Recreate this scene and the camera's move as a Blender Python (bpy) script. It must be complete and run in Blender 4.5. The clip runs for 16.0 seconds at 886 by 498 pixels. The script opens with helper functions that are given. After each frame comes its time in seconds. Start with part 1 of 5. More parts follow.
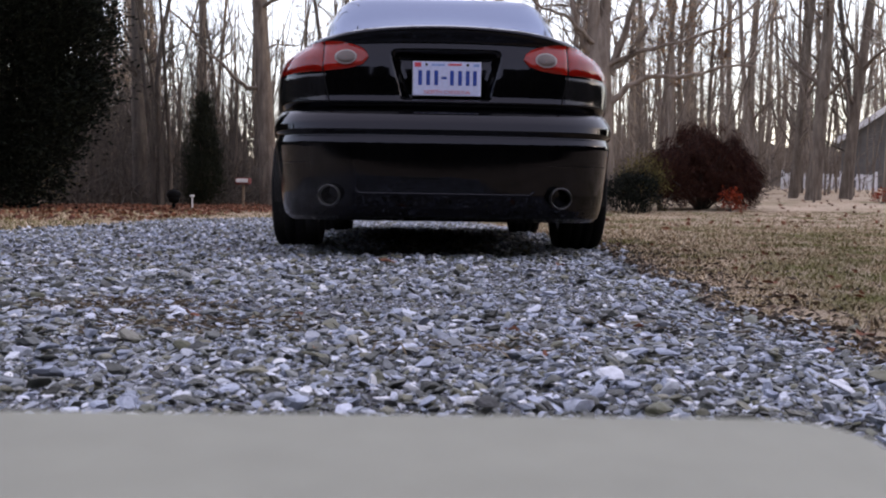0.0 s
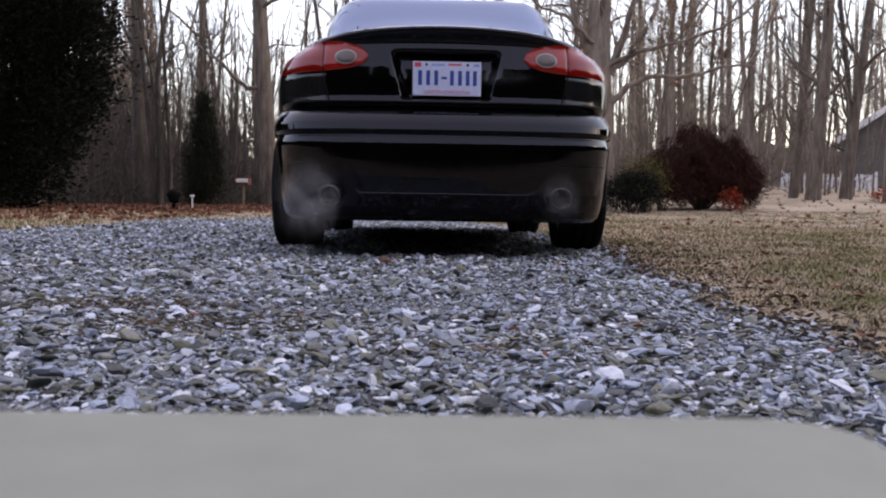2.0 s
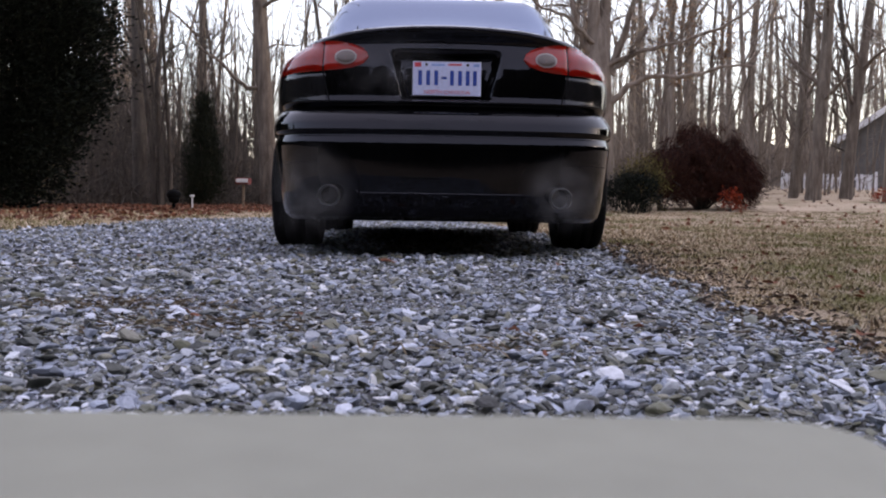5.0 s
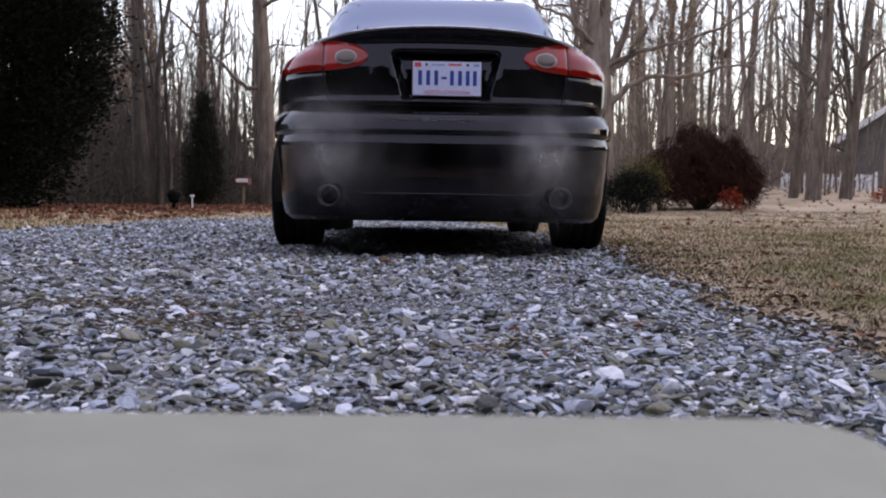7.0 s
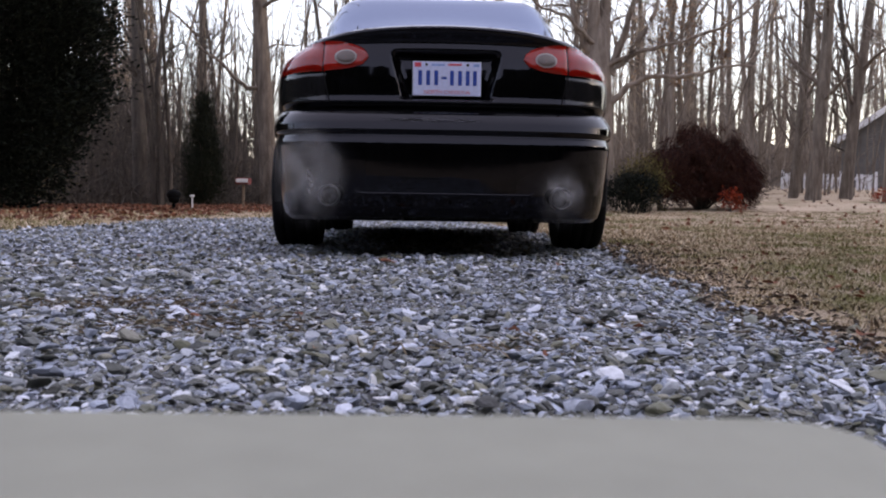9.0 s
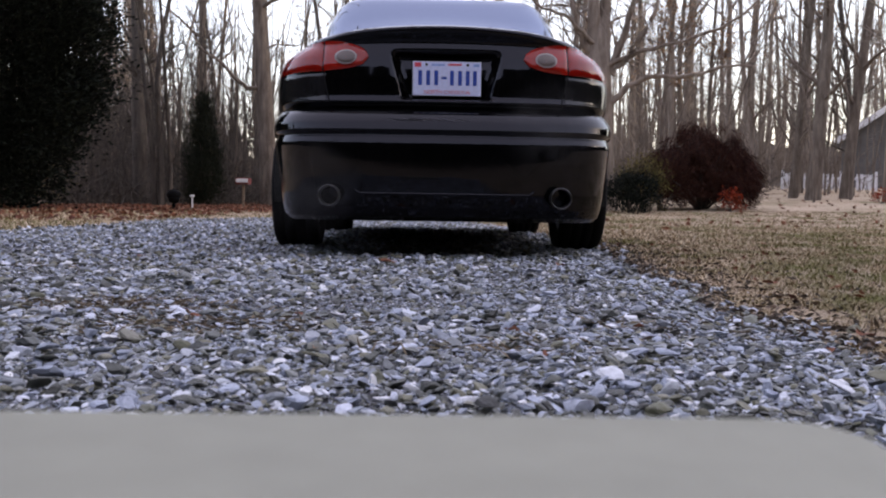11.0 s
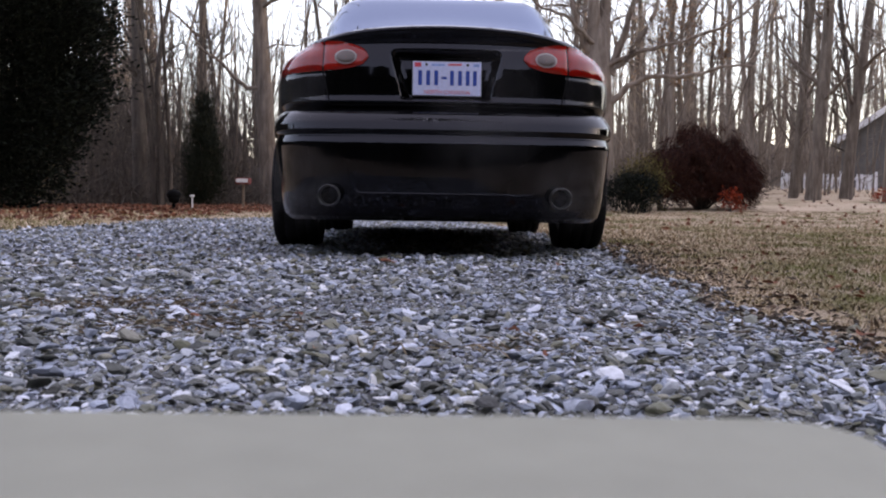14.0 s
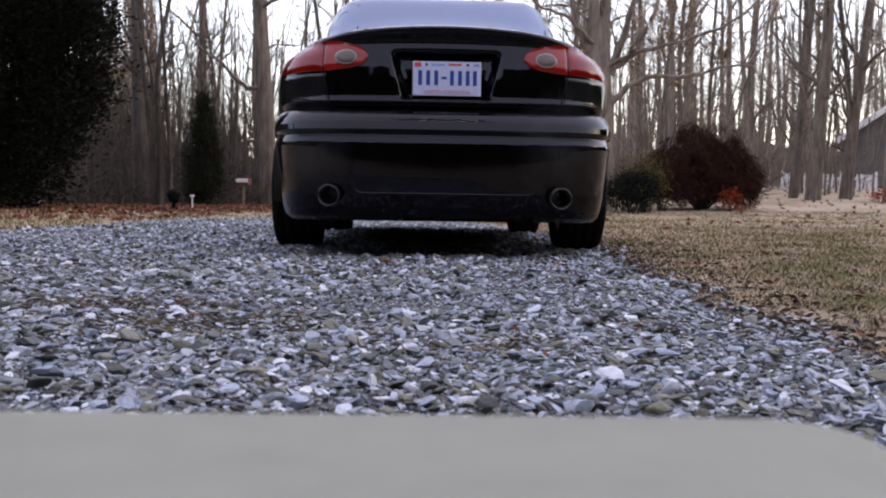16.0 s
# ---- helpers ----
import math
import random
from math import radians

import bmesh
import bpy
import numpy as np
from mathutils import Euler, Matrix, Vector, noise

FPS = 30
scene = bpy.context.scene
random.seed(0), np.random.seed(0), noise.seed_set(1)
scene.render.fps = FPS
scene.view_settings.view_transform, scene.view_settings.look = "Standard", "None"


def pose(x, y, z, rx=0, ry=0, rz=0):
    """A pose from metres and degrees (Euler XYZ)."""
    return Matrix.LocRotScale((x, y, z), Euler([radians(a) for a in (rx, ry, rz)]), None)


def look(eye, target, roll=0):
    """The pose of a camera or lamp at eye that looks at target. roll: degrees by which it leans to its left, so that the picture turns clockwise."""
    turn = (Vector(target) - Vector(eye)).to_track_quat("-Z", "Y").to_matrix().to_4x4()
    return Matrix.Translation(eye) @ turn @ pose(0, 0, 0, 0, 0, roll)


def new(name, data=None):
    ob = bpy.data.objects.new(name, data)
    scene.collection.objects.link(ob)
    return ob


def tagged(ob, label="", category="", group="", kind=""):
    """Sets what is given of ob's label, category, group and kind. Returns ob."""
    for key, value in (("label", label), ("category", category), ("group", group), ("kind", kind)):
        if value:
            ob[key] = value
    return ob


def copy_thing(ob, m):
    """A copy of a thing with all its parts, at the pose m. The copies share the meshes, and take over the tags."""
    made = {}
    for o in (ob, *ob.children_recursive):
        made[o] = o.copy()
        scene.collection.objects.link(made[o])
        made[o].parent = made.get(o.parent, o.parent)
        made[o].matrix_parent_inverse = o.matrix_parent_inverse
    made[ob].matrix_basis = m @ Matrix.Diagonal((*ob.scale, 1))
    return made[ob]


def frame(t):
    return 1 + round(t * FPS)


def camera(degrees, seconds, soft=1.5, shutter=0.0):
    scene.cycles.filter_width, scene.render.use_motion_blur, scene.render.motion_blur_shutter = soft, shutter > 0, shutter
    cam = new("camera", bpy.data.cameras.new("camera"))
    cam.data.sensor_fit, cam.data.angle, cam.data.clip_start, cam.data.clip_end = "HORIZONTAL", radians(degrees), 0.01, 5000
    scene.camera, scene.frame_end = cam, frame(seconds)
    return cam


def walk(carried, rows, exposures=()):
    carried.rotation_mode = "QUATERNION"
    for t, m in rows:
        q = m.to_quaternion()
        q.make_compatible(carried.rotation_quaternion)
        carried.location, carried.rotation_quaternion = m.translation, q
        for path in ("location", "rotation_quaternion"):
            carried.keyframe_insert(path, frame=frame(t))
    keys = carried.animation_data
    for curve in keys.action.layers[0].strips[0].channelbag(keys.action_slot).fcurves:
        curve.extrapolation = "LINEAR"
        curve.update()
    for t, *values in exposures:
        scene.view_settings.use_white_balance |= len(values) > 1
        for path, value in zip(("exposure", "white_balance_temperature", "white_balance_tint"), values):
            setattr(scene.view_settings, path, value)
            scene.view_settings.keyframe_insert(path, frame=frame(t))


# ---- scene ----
# ---- camera: a phone standing on a box behind the car ----
cam = camera(50.8, 16.0, soft=2.0)
cam.data.dof.use_dof, cam.data.dof.focus_distance, cam.data.dof.aperture_fstop = True, 3.0, 14.0
EYE = pose(0, 0, 0.264) @ pose(0, 0, 0, 90 - 2.98, 0, 0) @ pose(0, 0, 0, 0, 0, 0.9)
walk(cam, [(0, EYE), (16, EYE)], exposures=[(0, 2.9, 7050, 14), (12, 2.9, 7050, 14), (14, 2.97, 7050, 14), (16, 2.97, 7050, 14)])

# ---- world and sun: a low sun behind a thin white veil of cloud, beyond the wood ----
SUN_ELEVATION, SUN_TURN = 6.0, 84.0
world = bpy.data.worlds.new("dusk_sky")
world.use_nodes = True
scene.world = world
_n = world.node_tree.nodes
_sky = _n.new("ShaderNodeTexSky")
_sky.sky_type = "NISHITA"
_sky.sun_disc = False
_sky.sun_elevation, _sky.sun_rotation = radians(SUN_ELEVATION), radians(SUN_TURN)
_sky.air_density, _sky.dust_density, _sky.ozone_density = 1.0, 1.6, 2.0
_n["Background"].inputs["Strength"].default_value = 0.1
_veil = _n.new("ShaderNodeMix")
_veil.data_type = "RGBA"
_veil.inputs[0].default_value = 0.25
_veil.inputs[7].default_value = (5.2, 4.7, 5.8, 1)
world.node_tree.links.new(_sky.outputs[0], _veil.inputs[6])
world.node_tree.links.new(_veil.outputs[2], _n["Background"].inputs["Color"])
sun = new("sun", bpy.data.lights.new("sun", "SUN"))
sun.data.energy, sun.data.angle, sun.data.color = 0.15, radians(30), (1.0, 0.95, 0.93)
_a, _e = radians(SUN_TURN), radians(SUN_ELEVATION)
sun.matrix_world = look((0, 0, 0), (-math.sin(_a) * math.cos(_e), -math.cos(_a) * math.cos(_e), -math.sin(_e)))


# ---- materials ----
class Mat:
    """A node material with short calls for its nodes."""

    def __init__(self, name):
        self.m = bpy.data.materials.new(name)
        self.m.use_nodes = True
        self.t = self.m.node_tree
        self.b = self.t.nodes["Principled BSDF"]
        self.co = self.t.nodes.new("ShaderNodeTexCoord")

    def node(self, kind, **sets):
        n = self.t.nodes.new(kind)
        for k, v in sets.items():
            n.inputs[k.replace("_", " ")].default_value = v
        return n

    def link(self, a, b):
        self.t.links.new(a, b)

    def noise(self, scale, detail=4.0, rough=0.6, stretch=None, space="Object"):
        n = self.node("ShaderNodeTexNoise", Scale=scale, Detail=detail, Roughness=rough)
        if stretch:
            mp = self.node("ShaderNodeMapping", Scale=stretch)
            self.link(self.co.outputs[space], mp.inputs[0])
            self.link(mp.outputs[0], n.inputs["Vector"])
        else:
            self.link(self.co.outputs[space], n.inputs["Vector"])
        return n.outputs["Fac"]

    def ramp(self, fac, stops, ease="LINEAR"):
        r = self.t.nodes.new("ShaderNodeValToRGB")
        r.color_ramp.interpolation = ease
        e = r.color_ramp.elements
        while len(e) < len(stops):
            e.new(0.5)
        for el, (p, c) in zip(e, stops):
            el.position = p
            el.color = (*c, 1) if len(c) == 3 else c
        self.link(fac, r.inputs[0])
        return r.outputs[0]

    def mix(self, fac, a, b, how="MIX"):
        n = self.t.nodes.new("ShaderNodeMix")
        n.data_type, n.blend_type = "RGBA", how
        for sock, val in ((n.inputs[0], fac), (n.inputs[6], a), (n.inputs[7], b)):
            if isinstance(val, (int, float)):
                sock.default_value = val
            elif isinstance(val, tuple):
                sock.default_value = (*val, 1)
            else:
                self.link(val, sock)
        return n.outputs[2]

    def bump(self, height, strength, distance):
        n = self.node("ShaderNodeBump", Strength=strength, Distance=distance)
        self.link(height, n.inputs["Height"])
        self.link(n.outputs[0], self.b.inputs["Normal"])

    def set(self, color=None, rough=None, metal=None, spec=None):
        for key, val in (("Base Color", color), ("Roughness", rough), ("Metallic", metal), ("Specular IOR Level", spec)):
            if val is None:
                continue
            if isinstance(val, tuple):
                self.b.inputs[key].default_value = (*val, 1)
            elif isinstance(val, (int, float)):
                self.b.inputs[key].default_value = val
            else:
                self.link(val, self.b.inputs[key])
        return self.m


def mat_plain(name, color, rough=0.5, metal=0.0, grain=40.0, vary=0.25, bump=0.0, spec=0.5):
    m = Mat(name)
    dark = tuple(c * (1 - vary) for c in color)
    lite = tuple(min(1.0, c * (1 + vary)) for c in color)
    f = m.noise(grain)
    if bump:
        m.bump(f, bump, 0.004)
    return m.set(m.ramp(f, [(0.3, dark), (0.7, lite)]), rough, metal, spec)


def mat_island(name, stops, rough, grain, bump, speck=0.3, spec=0.4):
    """Colour by loose piece, with a grain over it."""
    m = Mat(name)
    geo = m.t.nodes.new("ShaderNodeNewGeometry")
    c = m.ramp(geo.outputs["Random Per Island"], stops)
    f = m.noise(grain, 3)
    c = m.mix(speck, c, m.ramp(f, [(0.3, (0.25, 0.25, 0.25)), (0.7, (1.0, 1.0, 1.0))]), "MULTIPLY")
    m.bump(f, bump, 0.002)
    return m.set(c, rough, 0.0, spec)


def mat_object(name, stops, rough, grain, bump, speck=0.3):
    """Colour by object, with a grain over it."""
    m = Mat(name)
    info = m.t.nodes.new("ShaderNodeObjectInfo")
    c = m.ramp(info.outputs["Random"], stops)
    f = m.noise(grain, 3)
    c = m.mix(speck, c, m.ramp(f, [(0.3, (0.25, 0.25, 0.25)), (0.7, (1.0, 1.0, 1.0))]), "MULTIPLY")
    m.bump(f, bump, 0.002)
    return m.set(c, rough, 0.0, 0.4)


def mat_bark(name, dark, lite):
    m = Mat(name)
    a = m.noise(9, 5, 0.65, (1, 1, 0.18))
    b = m.noise(1.3, 3)
    c = m.mix(0.5, m.ramp(a, [(0.32, dark), (0.68, lite)]), m.ramp(b, [(0.35, (0.45, 0.43, 0.40)), (0.65, (1.0, 1.0, 1.0))]), "MULTIPLY")
    m.bump(a, 0.6, 0.03)
    return m.set(c, 0.9, 0.0, 0.2)


STONES = [(0.0, (0.022, 0.022, 0.018)), (0.12, (0.08, 0.083, 0.066)), (0.28, (0.17, 0.178, 0.165)), (0.48, (0.30, 0.335, 0.40)), (0.64, (0.48, 0.525, 0.63)),
          (0.74, (0.24, 0.225, 0.155)), (0.83, (0.13, 0.132, 0.078)), (0.90, (0.68, 0.72, 0.82)), (1.0, (0.82, 0.82, 0.82))]
M_STONE = mat_island("crushed_stone", STONES, 0.5, 160, 0.7, 0.36, 0.5)
M_STONE_ONE = mat_object("crushed_stone_single", STONES, 0.55, 1.5, 0.7, 0.45)
M_BARK = mat_bark("grey_bark", (0.085, 0.066, 0.053), (0.23, 0.187, 0.15))
M_BARK_PALE = mat_bark("pale_bark", (0.14, 0.11, 0.088), (0.34, 0.28, 0.228))
# dark stems, and also trunks of the left wood with shade in their colour
M_BARK_DARK_SHADED = mat_bark("dark_shaded_bark", (0.04, 0.034, 0.029), (0.12, 0.101, 0.084))


def mat_grass():
    m = Mat("dry_grass")
    geo = m.t.nodes.new("ShaderNodeNewGeometry")
    c = m.ramp(geo.outputs["Random Per Island"], [(0.0, (0.15, 0.105, 0.06)), (0.4, (0.32, 0.235, 0.135)), (0.75, (0.48, 0.375, 0.235)), (1.0, (0.62, 0.52, 0.37))])
    c = m.mix(m.ramp(m.noise(0.9, 5, 0.7), [(0.49, (0, 0, 0)), (0.58, (0.9, 0.9, 0.9))]), c, (0.13, 0.128, 0.03))
    c = m.mix(m.ramp(m.noise(1.1, 4, 0.7), [(0.5, (0, 0, 0)), (0.7, (0.35, 0.35, 0.35))]), c, (0.16, 0.115, 0.08))
    return m.set(c, 0.8, 0.0, 0.2)


M_GRASS = mat_grass()
M_LITTER = mat_island("dead_leaves", [(0.0, (0.08, 0.03, 0.018)), (0.5, (0.19, 0.065, 0.033)), (0.8, (0.27, 0.11, 0.055)),
                                      (1.0, (0.32, 0.23, 0.15))], 0.8, 60, 0.2)


def mat_lawn():
    m = Mat("dormant_lawn")
    big, mid, fine = m.noise(0.35, 4), m.noise(0.9, 5, 0.7), m.noise(60, 6, 0.8)
    c = m.ramp(fine, [(0.28, (0.21, 0.15, 0.095)), (0.5, (0.42, 0.32, 0.215)), (0.72, (0.62, 0.50, 0.36))])
    c = m.mix(m.ramp(mid, [(0.5, (0, 0, 0)), (0.6, (0.6, 0.6, 0.6))]), c, (0.12, 0.115, 0.045))
    c = m.mix(m.ramp(big, [(0.4, (0, 0, 0)), (0.62, (0.5, 0.5, 0.5))]), c, (0.64, 0.51, 0.38))
    m.bump(fine, 0.8, 0.03)
    return m.set(c, 0.95, 0.0, 0.1)


def mat_drive():
    m = Mat("gravel_bed")
    big, mid, fine = m.noise(1.1, 4), m.noise(9, 5, 0.7), m.noise(95, 4, 0.7)
    c = m.ramp(fine, [(0.3, (0.035, 0.035, 0.036)), (0.5, (0.13, 0.13, 0.14)), (0.7, (0.33, 0.335, 0.38))])
    c = m.mix(m.ramp(mid, [(0.5, (0, 0, 0)), (0.75, (0.4, 0.4, 0.4))]), c, (0.13, 0.105, 0.07))
    c = m.mix(m.ramp(big, [(0.5, (0, 0, 0)), (0.75, (0.4, 0.4, 0.4))]), c, (0.12, 0.115, 0.075))
    m.bump(fine, 1.0, 0.012)
    return m.set(c, 0.85, 0.0, 0.3)


M_LAWN, M_DRIVE = mat_lawn(), mat_drive()


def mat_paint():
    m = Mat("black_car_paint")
    # blue of the reflected sky put into the specular colour
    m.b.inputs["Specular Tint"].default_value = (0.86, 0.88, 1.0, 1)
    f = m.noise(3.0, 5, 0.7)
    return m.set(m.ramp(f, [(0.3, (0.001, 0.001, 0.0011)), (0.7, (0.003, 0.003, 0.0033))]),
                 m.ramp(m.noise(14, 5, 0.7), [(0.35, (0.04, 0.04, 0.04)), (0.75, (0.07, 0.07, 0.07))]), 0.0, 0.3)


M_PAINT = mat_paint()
M_TRIM = mat_plain("black_trim", (0.005, 0.005, 0.005), 0.8, spec=0.15)
M_UNDER = mat_plain("underbody_black", (0.012, 0.011, 0.01), 0.9, grain=12)
M_TYRE = mat_plain("tyre_rubber", (0.007, 0.007, 0.007), 0.9, grain=60, bump=0.3, spec=0.15)
M_STEEL = mat_plain("steel", (0.13, 0.13, 0.13), 0.35, 1.0)
M_RIM = mat_plain("painted_alloy", (0.2, 0.2, 0.21), 0.35, 0.8)
M_GLASS_CAR = mat_plain("sky_tinted_glass", (0.004, 0.005, 0.006), 0.03, vary=0.05, spec=1.0)
# raised IOR and blue specular colour stand in for a brighter, bluer sky reflection
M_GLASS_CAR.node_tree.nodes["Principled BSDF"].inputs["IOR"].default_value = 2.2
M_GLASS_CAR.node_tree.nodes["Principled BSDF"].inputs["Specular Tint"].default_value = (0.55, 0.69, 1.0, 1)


# ---- mesh helpers ----
def mesh_of(name, verts, faces, material, smooth=False):
    me = bpy.data.meshes.new(name)
    me.from_pydata(np.asarray(verts, dtype=float), [], faces if isinstance(faces, list) else np.asarray(faces))
    if smooth:
        me.shade_smooth()
    me.materials.append(material)
    me.update()
    return me


def piece(name, verts, faces, material, parent=None, label="", smooth=False):
    """One mesh object, under parent where one is given."""
    ob = new(name, mesh_of(name, verts, faces, material, smooth))
    ob.parent = parent
    if label:
        tagged(ob, label)
    return ob


def part(name, bm, material, parent, label="", smooth=False):
    """Links a bmesh as one mesh object under a thing or part."""
    me = bpy.data.meshes.new(name)
    bmesh.ops.recalc_face_normals(bm, faces=bm.faces)
    bm.to_mesh(me)
    bm.free()
    if smooth:
        me.shade_smooth()
    me.materials.append(material)
    ob = new(name, me)
    ob.parent = parent
    if label:
        tagged(ob, label)
    return ob


def thing(name, m, label, category, group="", kind=""):
    ob = new(name)
    ob.matrix_basis = m
    return tagged(ob, label, category, group, kind)


def box_bm(size, at=(0, 0, 0), bevel=0.0, segments=2, bm=None):
    bm = bm or bmesh.new()
    got = bmesh.ops.create_cube(bm, size=1, matrix=Matrix.Translation(at) @ Matrix.Diagonal((*size, 1)))
    if bevel:
        edges = list({e for v in got["verts"] for e in v.link_edges})
        bmesh.ops.bevel(bm, geom=edges, offset=bevel, segments=segments, affect="EDGES", profile=0.5)
    return bm


def cyl_bm(r1, r2, depth, m=Matrix(), segments=16, bm=None, caps=True):
    bm = bm or bmesh.new()
    bmesh.ops.create_cone(bm, cap_ends=caps, segments=segments, radius1=r1, radius2=r2, depth=depth, matrix=m)
    return bm


def tubes(limbs):
    """Tapered tubes along polylines: limbs is a list of (points, radii, sides)."""
    vs, fs, k = [], [], 0
    for pts, radii, sides in limbs:
        p = np.asarray(pts, dtype=float)
        d = np.gradient(p, axis=0)
        d /= np.linalg.norm(d, axis=1)[:, None] + 1e-9
        ref = np.where(np.abs(d[:, 2:3]) > 0.85, [[1.0, 0, 0]], [[0, 0, 1.0]])
        a = np.cross(d, ref)
        a /= np.linalg.norm(a, axis=1)[:, None] + 1e-9
        b = np.cross(d, a)
        th = np.arange(sides) * 2 * np.pi / sides
        r = np.asarray(radii, dtype=float)[:, None, None]
        ring = p[:, None] + r * (np.cos(th)[None, :, None] * a[:, None] + np.sin(th)[None, :, None] * b[:, None])
        vs.append(ring.reshape(-1, 3))
        i = np.arange(len(p) - 1)[:, None] * sides
        j = np.arange(sides)[None]
        j2 = (j + 1) % sides
        fs.append(np.stack([k + i + j, k + i + j2, k + i + sides + j2, k + i + sides + j], -1).reshape(-1, 4))
        k += len(p) * sides
    return np.concatenate(vs), np.concatenate(fs)


# ---- ground ----
def smooth01(v, a, b):
    t = np.clip((np.asarray(v, dtype=float) - a) / (b - a), 0, 1)
    return t * t * (3 - 2 * t)


def ground_z(x, y):
    return smooth01(y, 11, 32) * (0.26 + 0.028 * np.clip(x, -12, 14)) + 0.9 * smooth01(y, 27, 60) * smooth01(x, 0, 12)


def grid_faces(nu, nv):
    i, j = np.meshgrid(np.arange(nu - 1), np.arange(nv - 1), indexing="ij")
    a = i * nv + j
    return np.stack([a, a + nv, a + nv + 1, a + 1], -1).reshape(-1, 4)


def build_ground():
    xs = np.concatenate([-np.geomspace(2500, 16, 14), np.linspace(-15, 17, 90), np.geomspace(18, 2500, 14)])
    ys = np.concatenate([-np.geomspace(2500, 9, 12), np.linspace(-8, 45, 140), np.geomspace(47, 2500, 14)])
    X, Y = np.meshgrid(xs, ys, indexing="ij")
    bumpy = np.array([noise.noise((a * 0.9, b * 0.9, 0)) for a, b in zip(X.ravel(), Y.ravel())]).reshape(X.shape)
    Z = ground_z(X, Y) + 0.02 * bumpy * (np.hypot(X, Y) < 60) * smooth01(Y, 9, 14) - 0.004
    ob = piece("ground", np.stack([X, Y, Z], -1).reshape(-1, 3), grid_faces(len(xs), len(ys)), M_LAWN, smooth=True)
    tagged(ob, "tan dormant winter lawn with mossy green patches", "lawn", kind="structure")


def drive_right(y):
    return np.interp(y, [-6, 1.6, 2.2, 3.4, 5.4, 8, 11.0, 12.0], [0.75, 0.75, 0.69, 0.75, 0.9, 0.75, 0.3, -0.9])


def drive_left(y):
    return np.interp(y, [-6, 6.5, 10.6, 11.6, 12.0], [-3.3, -3.06, -3.0, -2.4, -1.3])


def build_drive():
    ys = np.linspace(-6, 11.95, 180)
    s = np.linspace(0, 1, 40)
    wob = np.array([0.05 * noise.noise((3.1, y * 2.3, 0)) for y in ys])
    l, r = drive_left(ys) + wob, drive_right(ys) + wob[::-1]
    X = l[:, None] + (r - l)[:, None] * s[None]
    Y = np.repeat(ys[:, None], len(s), 1)
    Z = 0.001 + 0 * X + ground_z(X, Y)
    ob = piece("driveway", np.stack([X, Y, Z], -1).reshape(-1, 3), grid_faces(len(ys), len(s))[:, ::-1], M_DRIVE, smooth=True)
    return tagged(ob, "blue-grey crushed stone gravel driveway", "driveway", kind="structure")


def ico(level):
    bm = bmesh.new()
    bmesh.ops.create_icosphere(bm, subdivisions=level, radius=1)
    v = np.array([x.co[:] for x in bm.verts])
    f = np.array([[q.index for q in p.verts] for p in bm.faces])
    bm.free()
    return v, f


def rock_shapes(n, rng, level):
    """Angular crushed rocks: a ball cut by random planes, flattened."""
    v, f = ico(level)
    out = []
    for _ in range(n):
        p = v * 1.15
        for _ in range(9 if level > 1 else 6):
            d = rng.normal(size=3)
            d /= np.linalg.norm(d)
            over = np.maximum(p @ d - rng.uniform(0.32, 0.7), 0)
            p = p - over[:, None] * d
        p = p + rng.normal(0, 0.03, p.shape)
        out.append(p * np.array([rng.uniform(1.0, 1.5), rng.uniform(0.7, 1.1), rng.uniform(0.32, 0.65)]))
    return out, f


def chip_shapes(n, rng):
    """Eight-sided chips."""
    v = np.array([(1, 0, 0), (-1, 0, 0), (0, 1, 0), (0, -1, 0), (0, 0, 1), (0, 0, -1)], float)
    f = np.array([[a, b, c] if (a == 0) ^ (b == 2) ^ (c == 4) else [b, a, c] for a in (0, 1) for b in (2, 3) for c in (4, 5)])
    return [(v * rng.uniform(0.7, 1.2, (6, 1)) + rng.normal(0, 0.18, (6, 3))) * np.array([rng.uniform(0.9, 1.4), rng.uniform(0.7, 1.0), rng.uniform(0.35, 0.7)]) for _ in range(n)], f


def turns(yaw, pitch, roll):
    cy, sy, cp, sp, cr, sr = np.cos(yaw), np.sin(yaw), np.cos(pitch), np.sin(pitch), np.cos(roll), np.sin(roll)
    z = 0 * yaw
    o = z + 1
    Rz = np.stack([cy, -sy, z, sy, cy, z, z, z, o], -1).reshape(-1, 3, 3)
    Rx = np.stack([o, z, z, z, cp, -sp, z, sp, cp], -1).reshape(-1, 3, 3)
    Ry = np.stack([cr, z, sr, z, o, z, -sr, z, cr], -1).reshape(-1, 3, 3)
    return Rz @ Rx @ Ry


